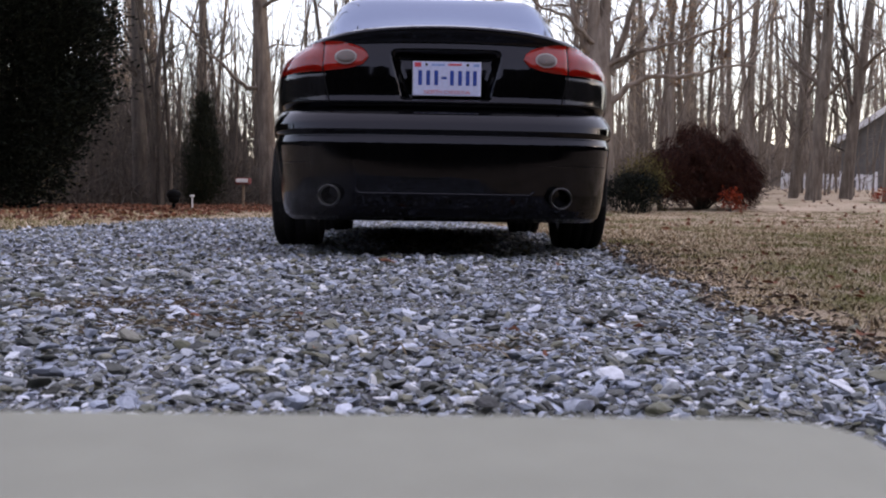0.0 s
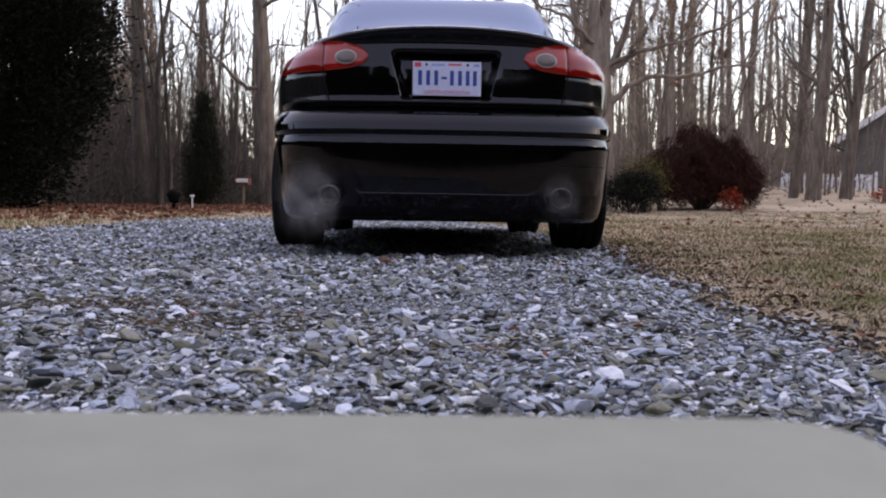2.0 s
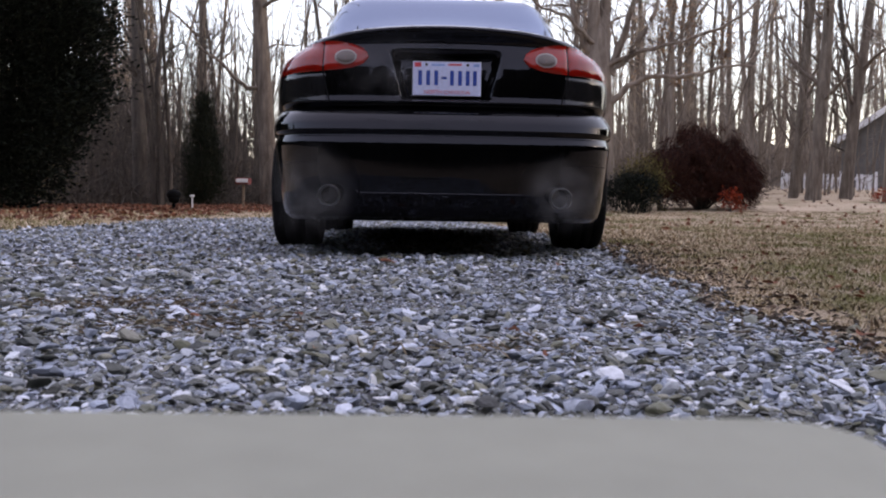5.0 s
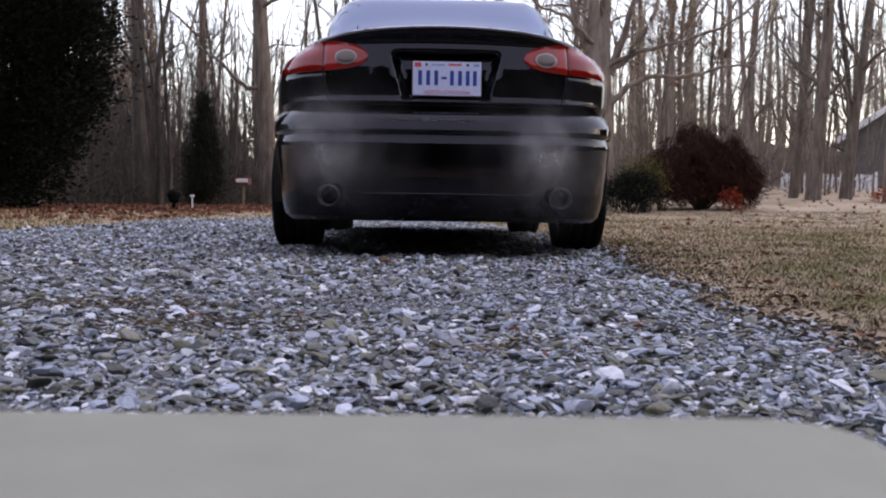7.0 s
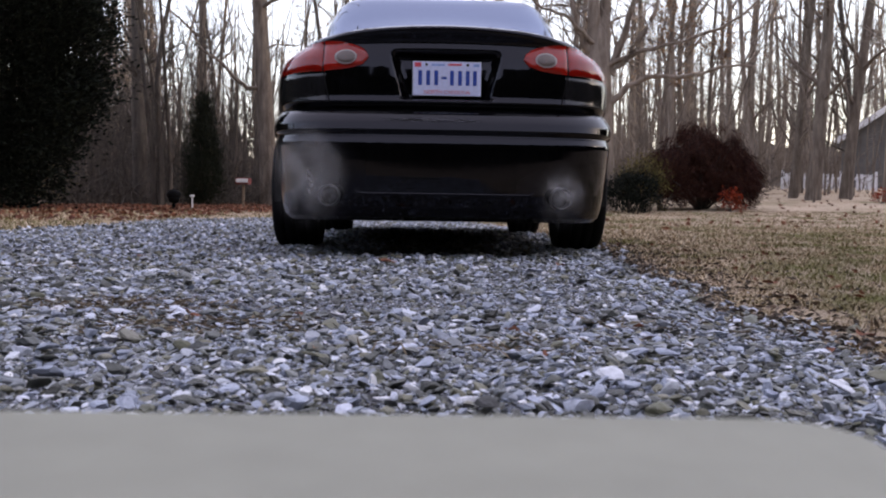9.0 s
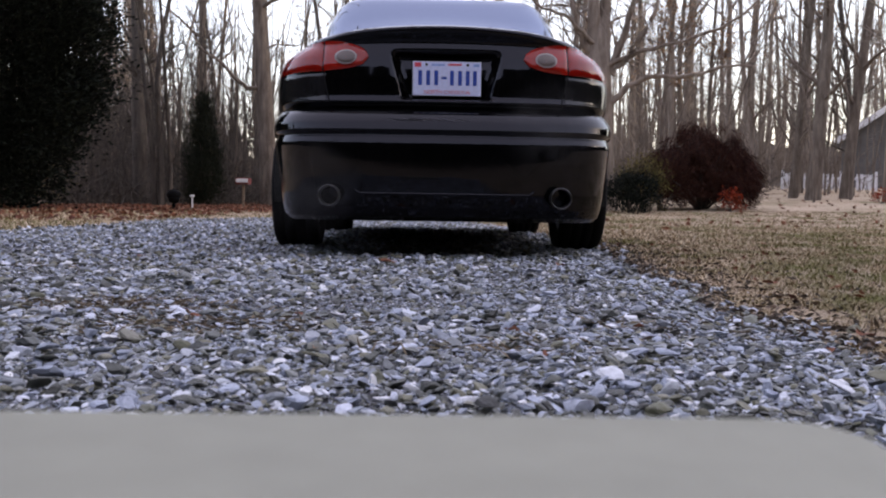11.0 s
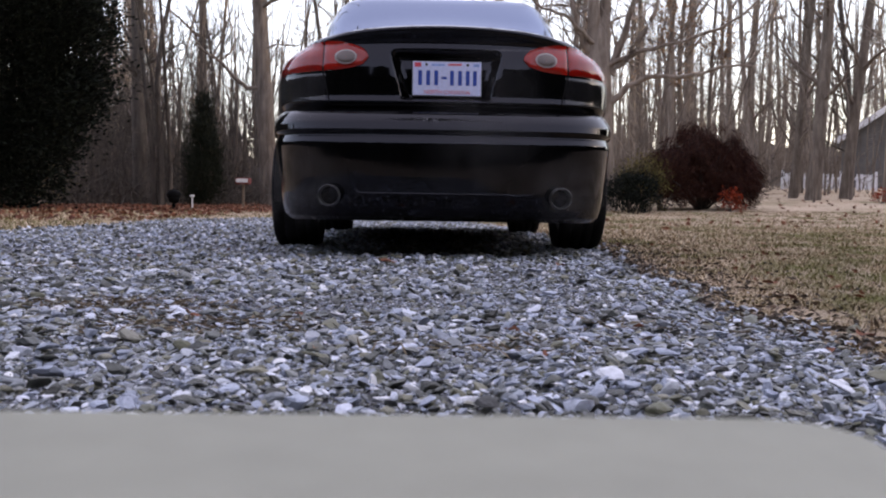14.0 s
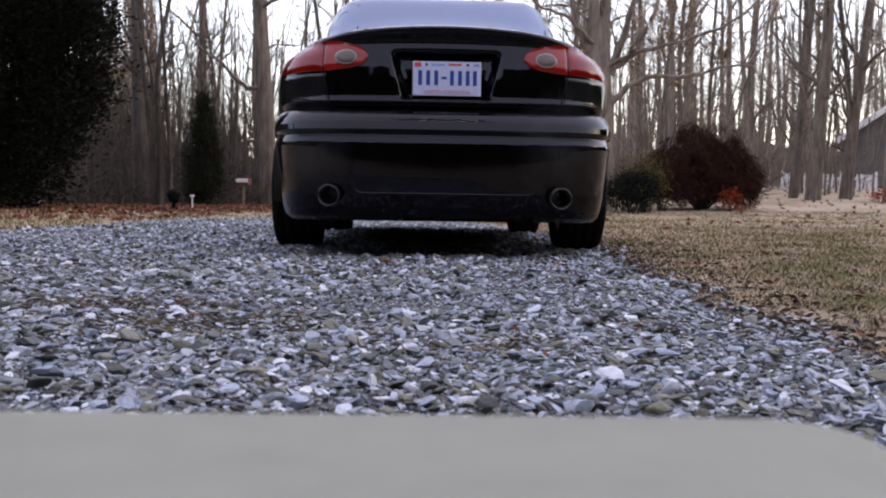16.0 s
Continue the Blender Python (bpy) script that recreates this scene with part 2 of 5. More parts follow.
def build_gravel(drive):
    rng = np.random.default_rng(5)
    fine, fine_f = rock_shapes(24, rng, 2)
    tiny, tiny_f = chip_shapes(24, rng)
    rough, rough_f = rock_shapes(24, rng, 1)
    pos, size = [], []
    for y0, y1, dens, med in ((0.9, 1.9, 9000, 0.0062), (1.9, 3.3, 5500, 0.0072), (3.3, 6.0, 2000, 0.010), (6.0, 11.9, 700, 0.013)):
        n = int((y1 - y0) * 4.6 * dens)
        x, y = rng.uniform(-3.4, 1.2, n), rng.uniform(y0, y1, n)
        edge = drive_right(y) + 0.05 * np.sin(y * 7) + rng.normal(0, 0.07, n)
        keep = (x < edge) & (x > drive_left(y) + rng.normal(0, 0.08, n)) & (np.abs(x) < 0.5 * y + 0.25)
        bare = np.array([noise.noise((a * 1.5, b * 1.5, 4.0)) for a, b in zip(x, y)])
        keep &= rng.uniform(0, 1, n) < np.clip(1.1 - 4.0 * np.maximum(bare - 0.08, 0), 0.3, 1)
        pos.append(np.stack([x, y], -1)[keep])
        size.append(np.clip(med * np.exp(rng.normal(0, 0.45, keep.sum())), 0.003, 0.021))
    # the rest of the drive, beside and behind
    n = 46000
    x, y = rng.uniform(-3.5, 1.0, n), rng.uniform(-6.0, 11.9, n)
    keep = (x < drive_right(y) + rng.normal(0, 0.05, n)) & (x > drive_left(y) + rng.normal(0, 0.06, n)) & ((np.abs(x) > 0.5 * y + 0.2) | (y < 0.9))
    pos.append(np.stack([x, y], -1)[keep])
    size.append(np.clip(0.014 * np.exp(rng.normal(0, 0.35, keep.sum())), 0.006, 0.022))
    for y0, y1, dens in ((0.95, 2.2, 11000), (2.2, 3.6, 6000)):
        n = int((y1 - y0) * 4.6 * dens)
        x, y = rng.uniform(-3.4, 1.2, n), rng.uniform(y0, y1, n)
        keep = (x < drive_right(y) + rng.normal(0, 0.06, n)) & (np.abs(x) < 0.5 * y + 0.2)
        pos.append(np.stack([x, y], -1)[keep])
        size.append(rng.uniform(0.0024, 0.005, keep.sum()))
    pos, size = np.concatenate(pos), np.concatenate(size)
    n = len(pos)
    R = turns(rng.uniform(0, 6.28, n), rng.normal(0, 0.26, n), rng.normal(0, 0.26, n))
    which = rng.integers(0, 24, n)
    height = 0.002 + size * rng.uniform(0.1, 0.75, n) + ground_z(pos[:, 0], pos[:, 1])
    big = np.argsort(-size * (pos[:, 1] < 1.75) * (pos[:, 1] > 1.05))[:300]
    rest = np.ones(n, bool)
    rest[big] = False
    seen = np.abs(pos[:, 0]) < 0.5 * pos[:, 1] + 0.25
    near, mid = seen & (pos[:, 1] > 0.9) & (pos[:, 1] < 2.0), seen & (pos[:, 1] >= 2.0) & (pos[:, 1] < 3.3)
    vs, fs, k = [], [], 0
    for shapes, f, mask in ((fine, fine_f, rest & near & (size > 0.0075)), (rough, rough_f, rest & near & (size <= 0.0075) & (size > 0.005)),
                            (tiny, tiny_f, rest & near & (size <= 0.005)),
                            (rough, rough_f, rest & mid), (tiny, tiny_f, rest & ~near & ~mid)):
        base = np.stack(shapes)[which[mask]] * size[mask][:, None, None]
        v = np.einsum("nij,nkj->nki", R[mask], base)
        v[..., :2] += pos[mask][:, None]
        v[..., 2] += height[mask][:, None]
        c, m = len(shapes[0]), int(mask.sum())
        vs.append(v.reshape(-1, 3))
        fs.append((f[None] + (k + np.arange(m) * c)[:, None, None]).reshape(-1, 3))
        k += m * c
    ob = piece("gravel", np.concatenate(vs), np.concatenate(fs), M_STONE)
    tagged(ob, "loose blue-grey crushed stones covering the driveway", "gravel", kind="stuff")
    shared = [mesh_of("stone", s, fine_f, M_STONE_ONE) for s in fine]
    for i in big:
        st = new("stone", shared[which[i]])
        st.matrix_basis = Matrix.Translation((*pos[i], 0.006 + size[i] * 0.45)) @ Matrix(R[i].tolist()).to_4x4() @ Matrix.Diagonal((size[i], size[i], size[i], 1))
        st.parent = drive


build_ground()
DRIVE = build_drive()


# ---- the box that the camera stands on ----
def build_box():
    m = Mat("beige_plastic")
    f = m.noise(25, 4)
    m.bump(m.noise(400, 2), 0.1, 0.0005)
    mat = m.set(m.ramp(f, [(0.3, (0.25, 0.248, 0.195)), (0.7, (0.285, 0.282, 0.222))]), 0.65, 0.0, 0.2)
    t = thing("storage_box", pose(-0.175, 0.059, 0, 0, 0, 1.3), "upturned beige plastic storage box standing on gravel", "box")
    bm = box_bm((0.62, 0.46, 0.19), (0, 0, 0.103))
    bmesh.ops.bevel(bm, geom=[e for e in bm.edges if abs(e.verts[0].co.z - e.verts[1].co.z) > 0.1], offset=0.033, segments=8, affect="EDGES", profile=0.5)
    bmesh.ops.bevel(bm, geom=[e for e in bm.edges if min(v.co.z for v in e.verts) > 0.19], offset=0.010, segments=5, affect="EDGES", profile=0.5)
    part("body", bm, mat, t, smooth=True)
    bm = box_bm((0.65, 0.49, 0.016), (0, 0, 0.008), 0.006)
    part("rim", bm, mat, t)


build_box()


# ---- the car ----
CAR = pose(0.006, 4.05, 0, 0, 0, 1.7)
PLAN_X = [0, 0.25, 0.45, 0.60, 0.69, 0.745, 0.785, 0.82, 0.85, 0.872, 0.8775, 0.872, 0.85, 0.80, 0.70, 0.5, 0.25, 0]
PLAN_Y = [0, 0.006, 0.022, 0.055, 0.105, 0.18, 0.30, 0.5, 0.75, 1.2, 2.2, 3.2, 3.8, 4.2, 4.45, 4.58, 4.63, 4.65]
LEVEL_Z = [0.17, 0.19, 0.23, 0.29, 0.36, 0.44, 0.50, 0.512, 0.538, 0.545, 0.558, 0.564, 0.60, 0.62, 0.640, 0.658, 0.672,
           0.686, 0.694, 0.722, 0.80, 0.86, 0.90, 0.94, 0.965, 0.985, 1.005, 1.022, 1.035]
LEVEL_W = [0.92, 0.935, 0.945, 0.955, 0.965, 0.978, 0.987, 0.99, 0.985, 0.980, 0.980, 0.993, 1.0, 0.997, 0.99, 0.98, 0.97,
           0.974, 0.976, 0.985, 0.988, 0.982, 0.963, 0.925, 0.885, 0.855, 0.815, 0.77, 0.72]
LEVEL_O = [0.09, 0.045, 0.020, 0.007, 0.003, 0.001, 0.0, 0.001, 0.014, 0.02, 0.018, 0.004, 0.020, 0.036, 0.056, 0.080, 0.112,
           0.096, 0.086, 0.102, 0.106, 0.116, 0.128, 0.145, 0.152, 0.135, 0.118, 0.122, 0.16]


def dense_plan():
    """Half outline from the middle of the rear to the middle of the front, rounded between its corners."""
    x, y = np.array(PLAN_X), np.array(PLAN_Y)
    d = np.concatenate([[0], np.cumsum(np.hypot(np.diff(x), np.diff(y)))])
    s = np.linspace(0, d[-1], 900)
    px, py = np.interp(s, d, x), np.interp(s, d, y)
    k = np.hanning(61)
    k /= k.sum()
    qx = np.concatenate([-px[1:31][::-1], px, -px[-31:-1][::-1]])
    qy = np.concatenate([py[1:31][::-1], py, py[-31:-1][::-1]])
    px, py = np.convolve(qx, k, "valid"), np.convolve(qy, k, "valid")
    px[0] = px[-1] = 0
    near = np.linspace(0, s[170], 86)
    far = np.linspace(s[170], s[-1], 90)[1:]
    t = np.concatenate([near, far])
    return np.interp(t, s, px), np.interp(t, s, py)


HALF_X, HALF_Y = dense_plan()
HALF_Y = HALF_Y - HALF_Y.min()


def recess(x, z):
    """How deep the number plate's hollow lies in the boot lid."""
    half = np.interp(z, [0.69, 0.93], [0.205, 0.262])
    return 0.055 * smooth01(half - np.abs(x), 0, 0.05) * smooth01(z, 0.703, 0.725) * (1 - smooth01(z, 0.895, 0.93))


def crown(x):
    """How far the top of the boot lid falls towards its sides."""
    return 0.01 - 0.045 * np.clip(np.abs(x) / 0.61, 0, 0.84) ** 2.0


def crown_share(z):
    return smooth01(z, 0.90, 1.03)


def level_at(z):
    return np.interp(z, LEVEL_Z, LEVEL_W), np.interp(z, LEVEL_Z, LEVEL_O)


def rear_y(x, z):
    """The rear surface's y at a place across and up."""
    up, x = np.asarray(z, dtype=float), np.asarray(x, dtype=float)
    z = up
    for _ in range(6):
        z = np.minimum(up - crown(x) * crown_share(z), 1.035)
    w, o = level_at(z)
    n = int(np.argmax(HALF_X))
    return np.interp(np.abs(x) / w, HALF_X[:n], HALF_Y[:n]) + o * rear_fade(np.interp(np.abs(x) / w, HALF_X[:n], HALF_Y[:n])) + recess(x, z)


def rear_fade(y):
    return 1 - smooth01(y, 0.25, 1.0)


def body_ring(z):
    """Both halves of the outline at one height, closed."""
    w, o = level_at(z)
    hx, hy = HALF_X * w, HALF_Y + o * rear_fade(HALF_Y) - 1.2 * o * smooth01(HALF_Y, 3.9, 4.6)
    x = np.concatenate([hx, -hx[1:-1][::-1]])
    y = np.concatenate([hy, hy[1:-1][::-1]])
    y = y + np.where(y < 0.6, recess(x, z), 0)
    zz = np.where(z > 0.6, 0.6 + (z - 0.6) * (1 - 0.32 * smooth01(y, 3.2, 4.6)), z)
    zz = zz + crown(x) * crown_share(z) * (1 - smooth01(y, 0.8, 1.6))
    return np.stack([x, y, zz], -1)


def drape(outline_x, outline_z, lift, n=14):
    """A patch laid on the rear: rows between a lower and an upper edge, lifted off the paint."""
    xs, lo, hi = outline_x, outline_z[0], outline_z[1]
    t = np.linspace(0, 1, n)
    X = np.repeat(np.asarray(xs)[:, None], n, 1)
    Z = np.asarray(lo)[:, None] + (np.asarray(hi) - np.asarray(lo))[:, None] * t[None]
    dome = np.sin(np.pi * t)[None] ** 0.4 * np.sin(np.pi * np.linspace(0, 1, len(xs)))[:, None] ** 0.3
    Y = rear_y(X, Z) - lift * (0.25 + 0.75 * dome)
    return np.stack([X, Y, Z], -1).reshape(-1, 3), grid_faces(len(xs), n)


WHEELS = [("rear", 1.13, 0.762), ("front", 3.79, 0.775)]


def strip_faces(rings):
    n, k = len(rings), len(rings[0])
    i, j = np.meshgrid(np.arange(n - 1), np.arange(k), indexing="ij")
    a, b = i * k + j, i * k + (j + 1) % k
    return np.stack([a, b, b + k, a + k], -1).reshape(-1, 4)


def pick(verts, faces, mask):
    """The masked faces with only the vertices that they use."""
    f = faces[mask]
    used, inv = np.unique(f, return_inverse=True)
    return verts[used], inv.reshape(f.shape)


def build_body(car):
    zs = np.unique(np.round(np.concatenate([np.array(LEVEL_Z), np.arange(0.175, 1.035, 0.012)]), 4))
    zs = zs[np.concatenate([[True], np.diff(zs) > 0.0025])]
    rings = np.stack([body_ring(z) for z in zs])
    v = rings.reshape(-1, 3)
    f = strip_faces(rings)
    # wheel arches
    c = v[f].mean(1)
    cut = np.zeros(len(f), bool)
    for _, wy, _ in WHEELS:
        cut |= (np.hypot(c[:, 1] - wy, c[:, 2] - 0.31) < 0.36) & (np.abs(c[:, 0]) > 0.5)
    kept = f[~cut]
    rim = np.intersect1d(np.unique(f[cut]), np.unique(kept))
    for _, wy, _ in WHEELS:
        d = np.hypot(v[rim, 1] - wy, v[rim, 2] - 0.31)
        on = rim[d < 0.42]
        dd = np.hypot(v[on, 1] - wy, v[on, 2] - 0.31)
        v[on, 1] = wy + (v[on, 1] - wy) * 0.365 / dd
        v[on, 2] = np.maximum(0.17, 0.31 + (v[on, 2] - 0.31) * 0.365 / dd)
    c = v[kept].mean(1)
    bump = (c[:, 2] < 0.671) & (c[:, 1] < 0.78)
    front_bump = (c[:, 2] < 0.6) & (c[:, 1] > 4.1)
    seam = np.interp(c[:, 2], [0.69, 1.0], [0.515, 0.60])
    lid = (c[:, 2] > 0.682) & (c[:, 1] < 0.5) & (np.abs(c[:, 0]) < seam)
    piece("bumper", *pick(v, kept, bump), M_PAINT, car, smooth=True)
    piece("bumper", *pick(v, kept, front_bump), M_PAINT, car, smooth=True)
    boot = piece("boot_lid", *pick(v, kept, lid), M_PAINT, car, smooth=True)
    body_v, body_f = pick(v, kept, ~(bump | front_bump | lid))
    # deck, bonnet, pillars and roof
    top = [(1.035, 0.0, 4.65, 0.72 * 0.8775), (1.045, 0.30, 4.2, 0.61), (1.05, 0.55, 3.42, 0.612), (1.12, 0.78, 3.15, 0.655), (1.21, 0.97, 2.98, 0.66),
           (1.30, 1.12, 2.80, 0.63), (1.37, 1.24, 2.66, 0.60), (1.41, 1.34, 2.55, 0.57), (1.435, 1.48, 2.42, 0.51), (1.448, 1.7, 2.2, 0.38), (1.451, 1.9, 2.0, 0.1)]
    first = body_ring(1.035)
    up = [first]
    knots = np.array(top)
    soft = np.concatenate([np.linspace(1, 2, 3)[:-1], np.linspace(2, 10, 49)])
    k = np.arange(len(top))
    fine = np.stack([np.interp(soft, k, knots[:, c]) for c in range(4)], -1)
    ker = np.hanning(9)[1:-1] / np.hanning(9)[1:-1].sum()
    for c in range(4):
        fine[5:-3, c] = np.convolve(fine[:, c], ker, "same")[5:-3]
    for z, ya, yb, hw in fine:
        x = first[:, 0] / np.abs(first[:, 0]).max() * hw
        y = ya + (first[:, 1] - first[:, 1].min()) / np.ptp(first[:, 1]) * (yb - ya)
        fall = 0.0 if z > 1.06 else 1.0
        zz = np.where(y > 3.0, z - fall * 0.13 * smooth01(y, 3.3, 4.6), z)
        zz = zz + crown(x) * (1 - smooth01(y, 0.8, 1.6)) * (1 - smooth01(z, 1.06, 1.3))
        up.append(np.stack([x, y, zz], -1))
    up = np.stack(up)
    gv, gf = up.reshape(-1, 3), strip_faces(up)
    gc = gv[gf].mean(1)
    lv = np.repeat(np.arange(len(up) - 1), len(first))
    glass_band = (lv >= 4) & (gc[:, 2] < 1.418) & (gc[:, 2] > 1.055)
    hw = np.interp(gc[:, 2], [t[0] for t in top], [t[3] for t in top])
    ya = np.interp(gc[:, 2], [t[0] for t in top], [t[1] for t in top])
    yb = np.interp(gc[:, 2], [t[0] for t in top], [t[2] for t in top])
    side = np.abs(gc[:, 0]) / hw
    rear = glass_band & (gc[:, 1] < ya + 0.3) & (side < 0.93)
    screen = glass_band & (gc[:, 1] > yb - 0.3) & (side < 0.93)
    mid = (gc[:, 1] > ya + 0.42) & (gc[:, 1] < yb - 0.4) & glass_band & (side > 0.93)
    post = np.abs(gc[:, 1] - 2.0) < 0.05
    win = [mid & ~post & (gc[:, 0] * s > 0) & ((gc[:, 1] - 2.0) * q > 0) for s in (-1, 1) for q in (-1, 1)]
    rest = ~(rear | screen | win[0] | win[1] | win[2] | win[3])
    pv, pf = pick(gv, gf, rest)
    bv = np.concatenate([body_v, pv])
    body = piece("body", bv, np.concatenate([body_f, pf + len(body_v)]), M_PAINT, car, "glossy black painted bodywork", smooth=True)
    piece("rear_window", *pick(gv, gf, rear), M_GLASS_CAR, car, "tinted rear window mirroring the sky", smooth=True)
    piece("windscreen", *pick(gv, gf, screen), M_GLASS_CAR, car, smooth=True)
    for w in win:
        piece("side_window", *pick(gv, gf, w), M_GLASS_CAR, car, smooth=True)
    # floor pan, arch liners, silencers
    bm = box_bm((1.06, 3.9, 0.05), (0, 2.3, 0.205), 0.01)
    box_bm((1.5, 1.75, 0.05), (0, 2.46, 0.2), 0.01, bm=bm)
    box_bm((1.06, 0.08, 0.28), (0, 0.55, 0.33), 0.01, bm=bm)
    # unseen low front dam and sills, added to block light under the car
    box_bm((1.3, 0.2, 0.06), (0, 4.3, 0.17), 0.01, bm=bm)
    for s in (-1, 1):
        box_bm((0.12, 1.85, 0.08), (s * 0.76, 2.46, 0.18), 0.015, bm=bm)
    part("underbody", bm, M_UNDER, car, "black underbody")
    for s in (-1, 1):
        for _, wy, _ in WHEELS:
            bm = cyl_bm(0.385, 0.385, 0.30, pose(s * 0.70, wy, 0.32, 0, 90, 0), 32, caps=False)
            bmesh.ops.delete(bm, geom=[x for x in bm.verts if x.co.z < 0.2], context="VERTS")
            part("arch_liner", bm, M_UNDER, car)
    return body, boot


def lathe(profile, segments=48):
    """A ring of (radius, across) pairs turned about the x axis."""
    th = np.arange(segments) * 2 * np.pi / segments
    p = np.asarray(profile)
    v = np.stack([np.repeat(p[None, :, 1], segments, 0), p[None, :, 0] * np.cos(th)[:, None], p[None, :, 0] * np.sin(th)[:, None]], -1)
    n, k = segments, len(p)
    i, j = np.meshgrid(np.arange(n), np.arange(k - 1), indexing="ij")
    a, b = i * k + j, ((i + 1) % n) * k + j
    return v.reshape(-1, 3), np.stack([a, b, b + 1, a + 1], -1).reshape(-1, 4)


def build_wheels(car):
    w = 0.119
    prof = [(0.205, -w * 0.8), (0.25, -w), (0.285, -w * 0.99), (0.302, -w * 0.9), (0.309, -w * 0.72)]
    for g in (-0.055, 0.0, 0.055):
        prof += [(0.310, g - 0.006), (0.303, g - 0.004), (0.303, g + 0.004), (0.310, g + 0.006)]
    prof += [(0.309, w * 0.72), (0.302, w * 0.9), (0.285, w * 0.99), (0.25, w), (0.205, w * 0.8)]
    tv, tf = lathe(prof)
    tyre_me = mesh_of("tyre", tv, tf, M_TYRE, True)
    rv, rf = lathe([(0.206, -0.09), (0.195, -0.085), (0.188, 0.06), (0.2, 0.088), (0.207, 0.092)])
    rim_me = mesh_of("rim", rv, rf, M_RIM, True)
    for s in (-1, 1):
        for _, wy, wx in WHEELS:
            wh = new("wheel", tyre_me.copy())
            wh.parent = car
            wh.location = (s * wx, wy, 0.309)
            wh.rotation_euler = (0, 0, 0 if s > 0 else math.pi)
            wh.data.materials[0] = M_TYRE
            tagged(wh, "black rubber tyre on an alloy rim")
            rim = new("rim", rim_me)
            rim.parent = wh
            bm = cyl_bm(0.04, 0.035, 0.03, pose(0.065, 0, 0, 0, 90, 0), 20)
            for k in range(5):
                box_bm((0.022, 0.05, 0.17), (0, 0, 0.115), 0.006, bm=bm)
                bm.verts.ensure_lookup_table()
                bmesh.ops.transform(bm, verts=bm.verts, matrix=pose(0, 0, 0, 72, 0, 0))
            bmesh.ops.translate(bm, verts=[v for v in bm.verts if abs(v.co.x) < 0.02], vec=(0.065, 0, 0))
            part("spokes", bm, M_RIM, wh)


CAR_THING = thing("car", CAR, "glossy black four-door sedan parked on the gravel drive", "car")
BODY, BOOT = build_body(CAR_THING)
build_wheels(CAR_THING)


# ---- the car's lamps, plate and exhausts ----
def mat_lens(name, color, rough=0.08, coat=0.3):
    m = Mat(name)
    w = m.node("ShaderNodeTexWave", Scale=55.0, Distortion=0.4)
    m.link(m.co.outputs["Object"], w.inputs["Vector"])
    f = m.noise(12, 3)
    m.b.inputs["Coat Weight"].default_value = coat
    m.b.inputs["Coat Roughness"].default_value = 0.03
    c = m.mix(0.35, m.ramp(f, [(0.3, tuple(q * 0.7 for q in color)), (0.7, color)]), m.ramp(w.outputs["Fac"], [(0.2, (0.4, 0.4, 0.4)), (0.8, (1.0, 1.0, 1.0))]), "MULTIPLY")
    return m.set(c, rough, 0.0, 0.3)


M_RED = mat_lens("red_lens", (0.36, 0.014, 0.008))
M_RED_DEEP = mat_lens("red_lens_outer", (0.29, 0.009, 0.005))
M_CLEAR = mat_lens("clear_lens", (0.4, 0.35, 0.32), 0.15)
M_SMOKED = mat_lens("smoked_lens", (0.014, 0.014, 0.015), 0.15, 0.25)
M_PLATE = mat_plain("plate_white", (0.62, 0.66, 0.86), 0.4, grain=60, vary=0.08)
M_BLUE = mat_plain("plate_blue", (0.018, 0.06, 0.32), 0.4)
M_PINK = mat_plain("plate_red", (0.6, 0.06, 0.09), 0.4)
M_PALE_BLUE = mat_plain("plate_pale_blue", (0.3, 0.42, 0.72), 0.4)


def mirror_x(v, f):
    return v * np.array([-1, 1, 1]), f[:, ::-1]


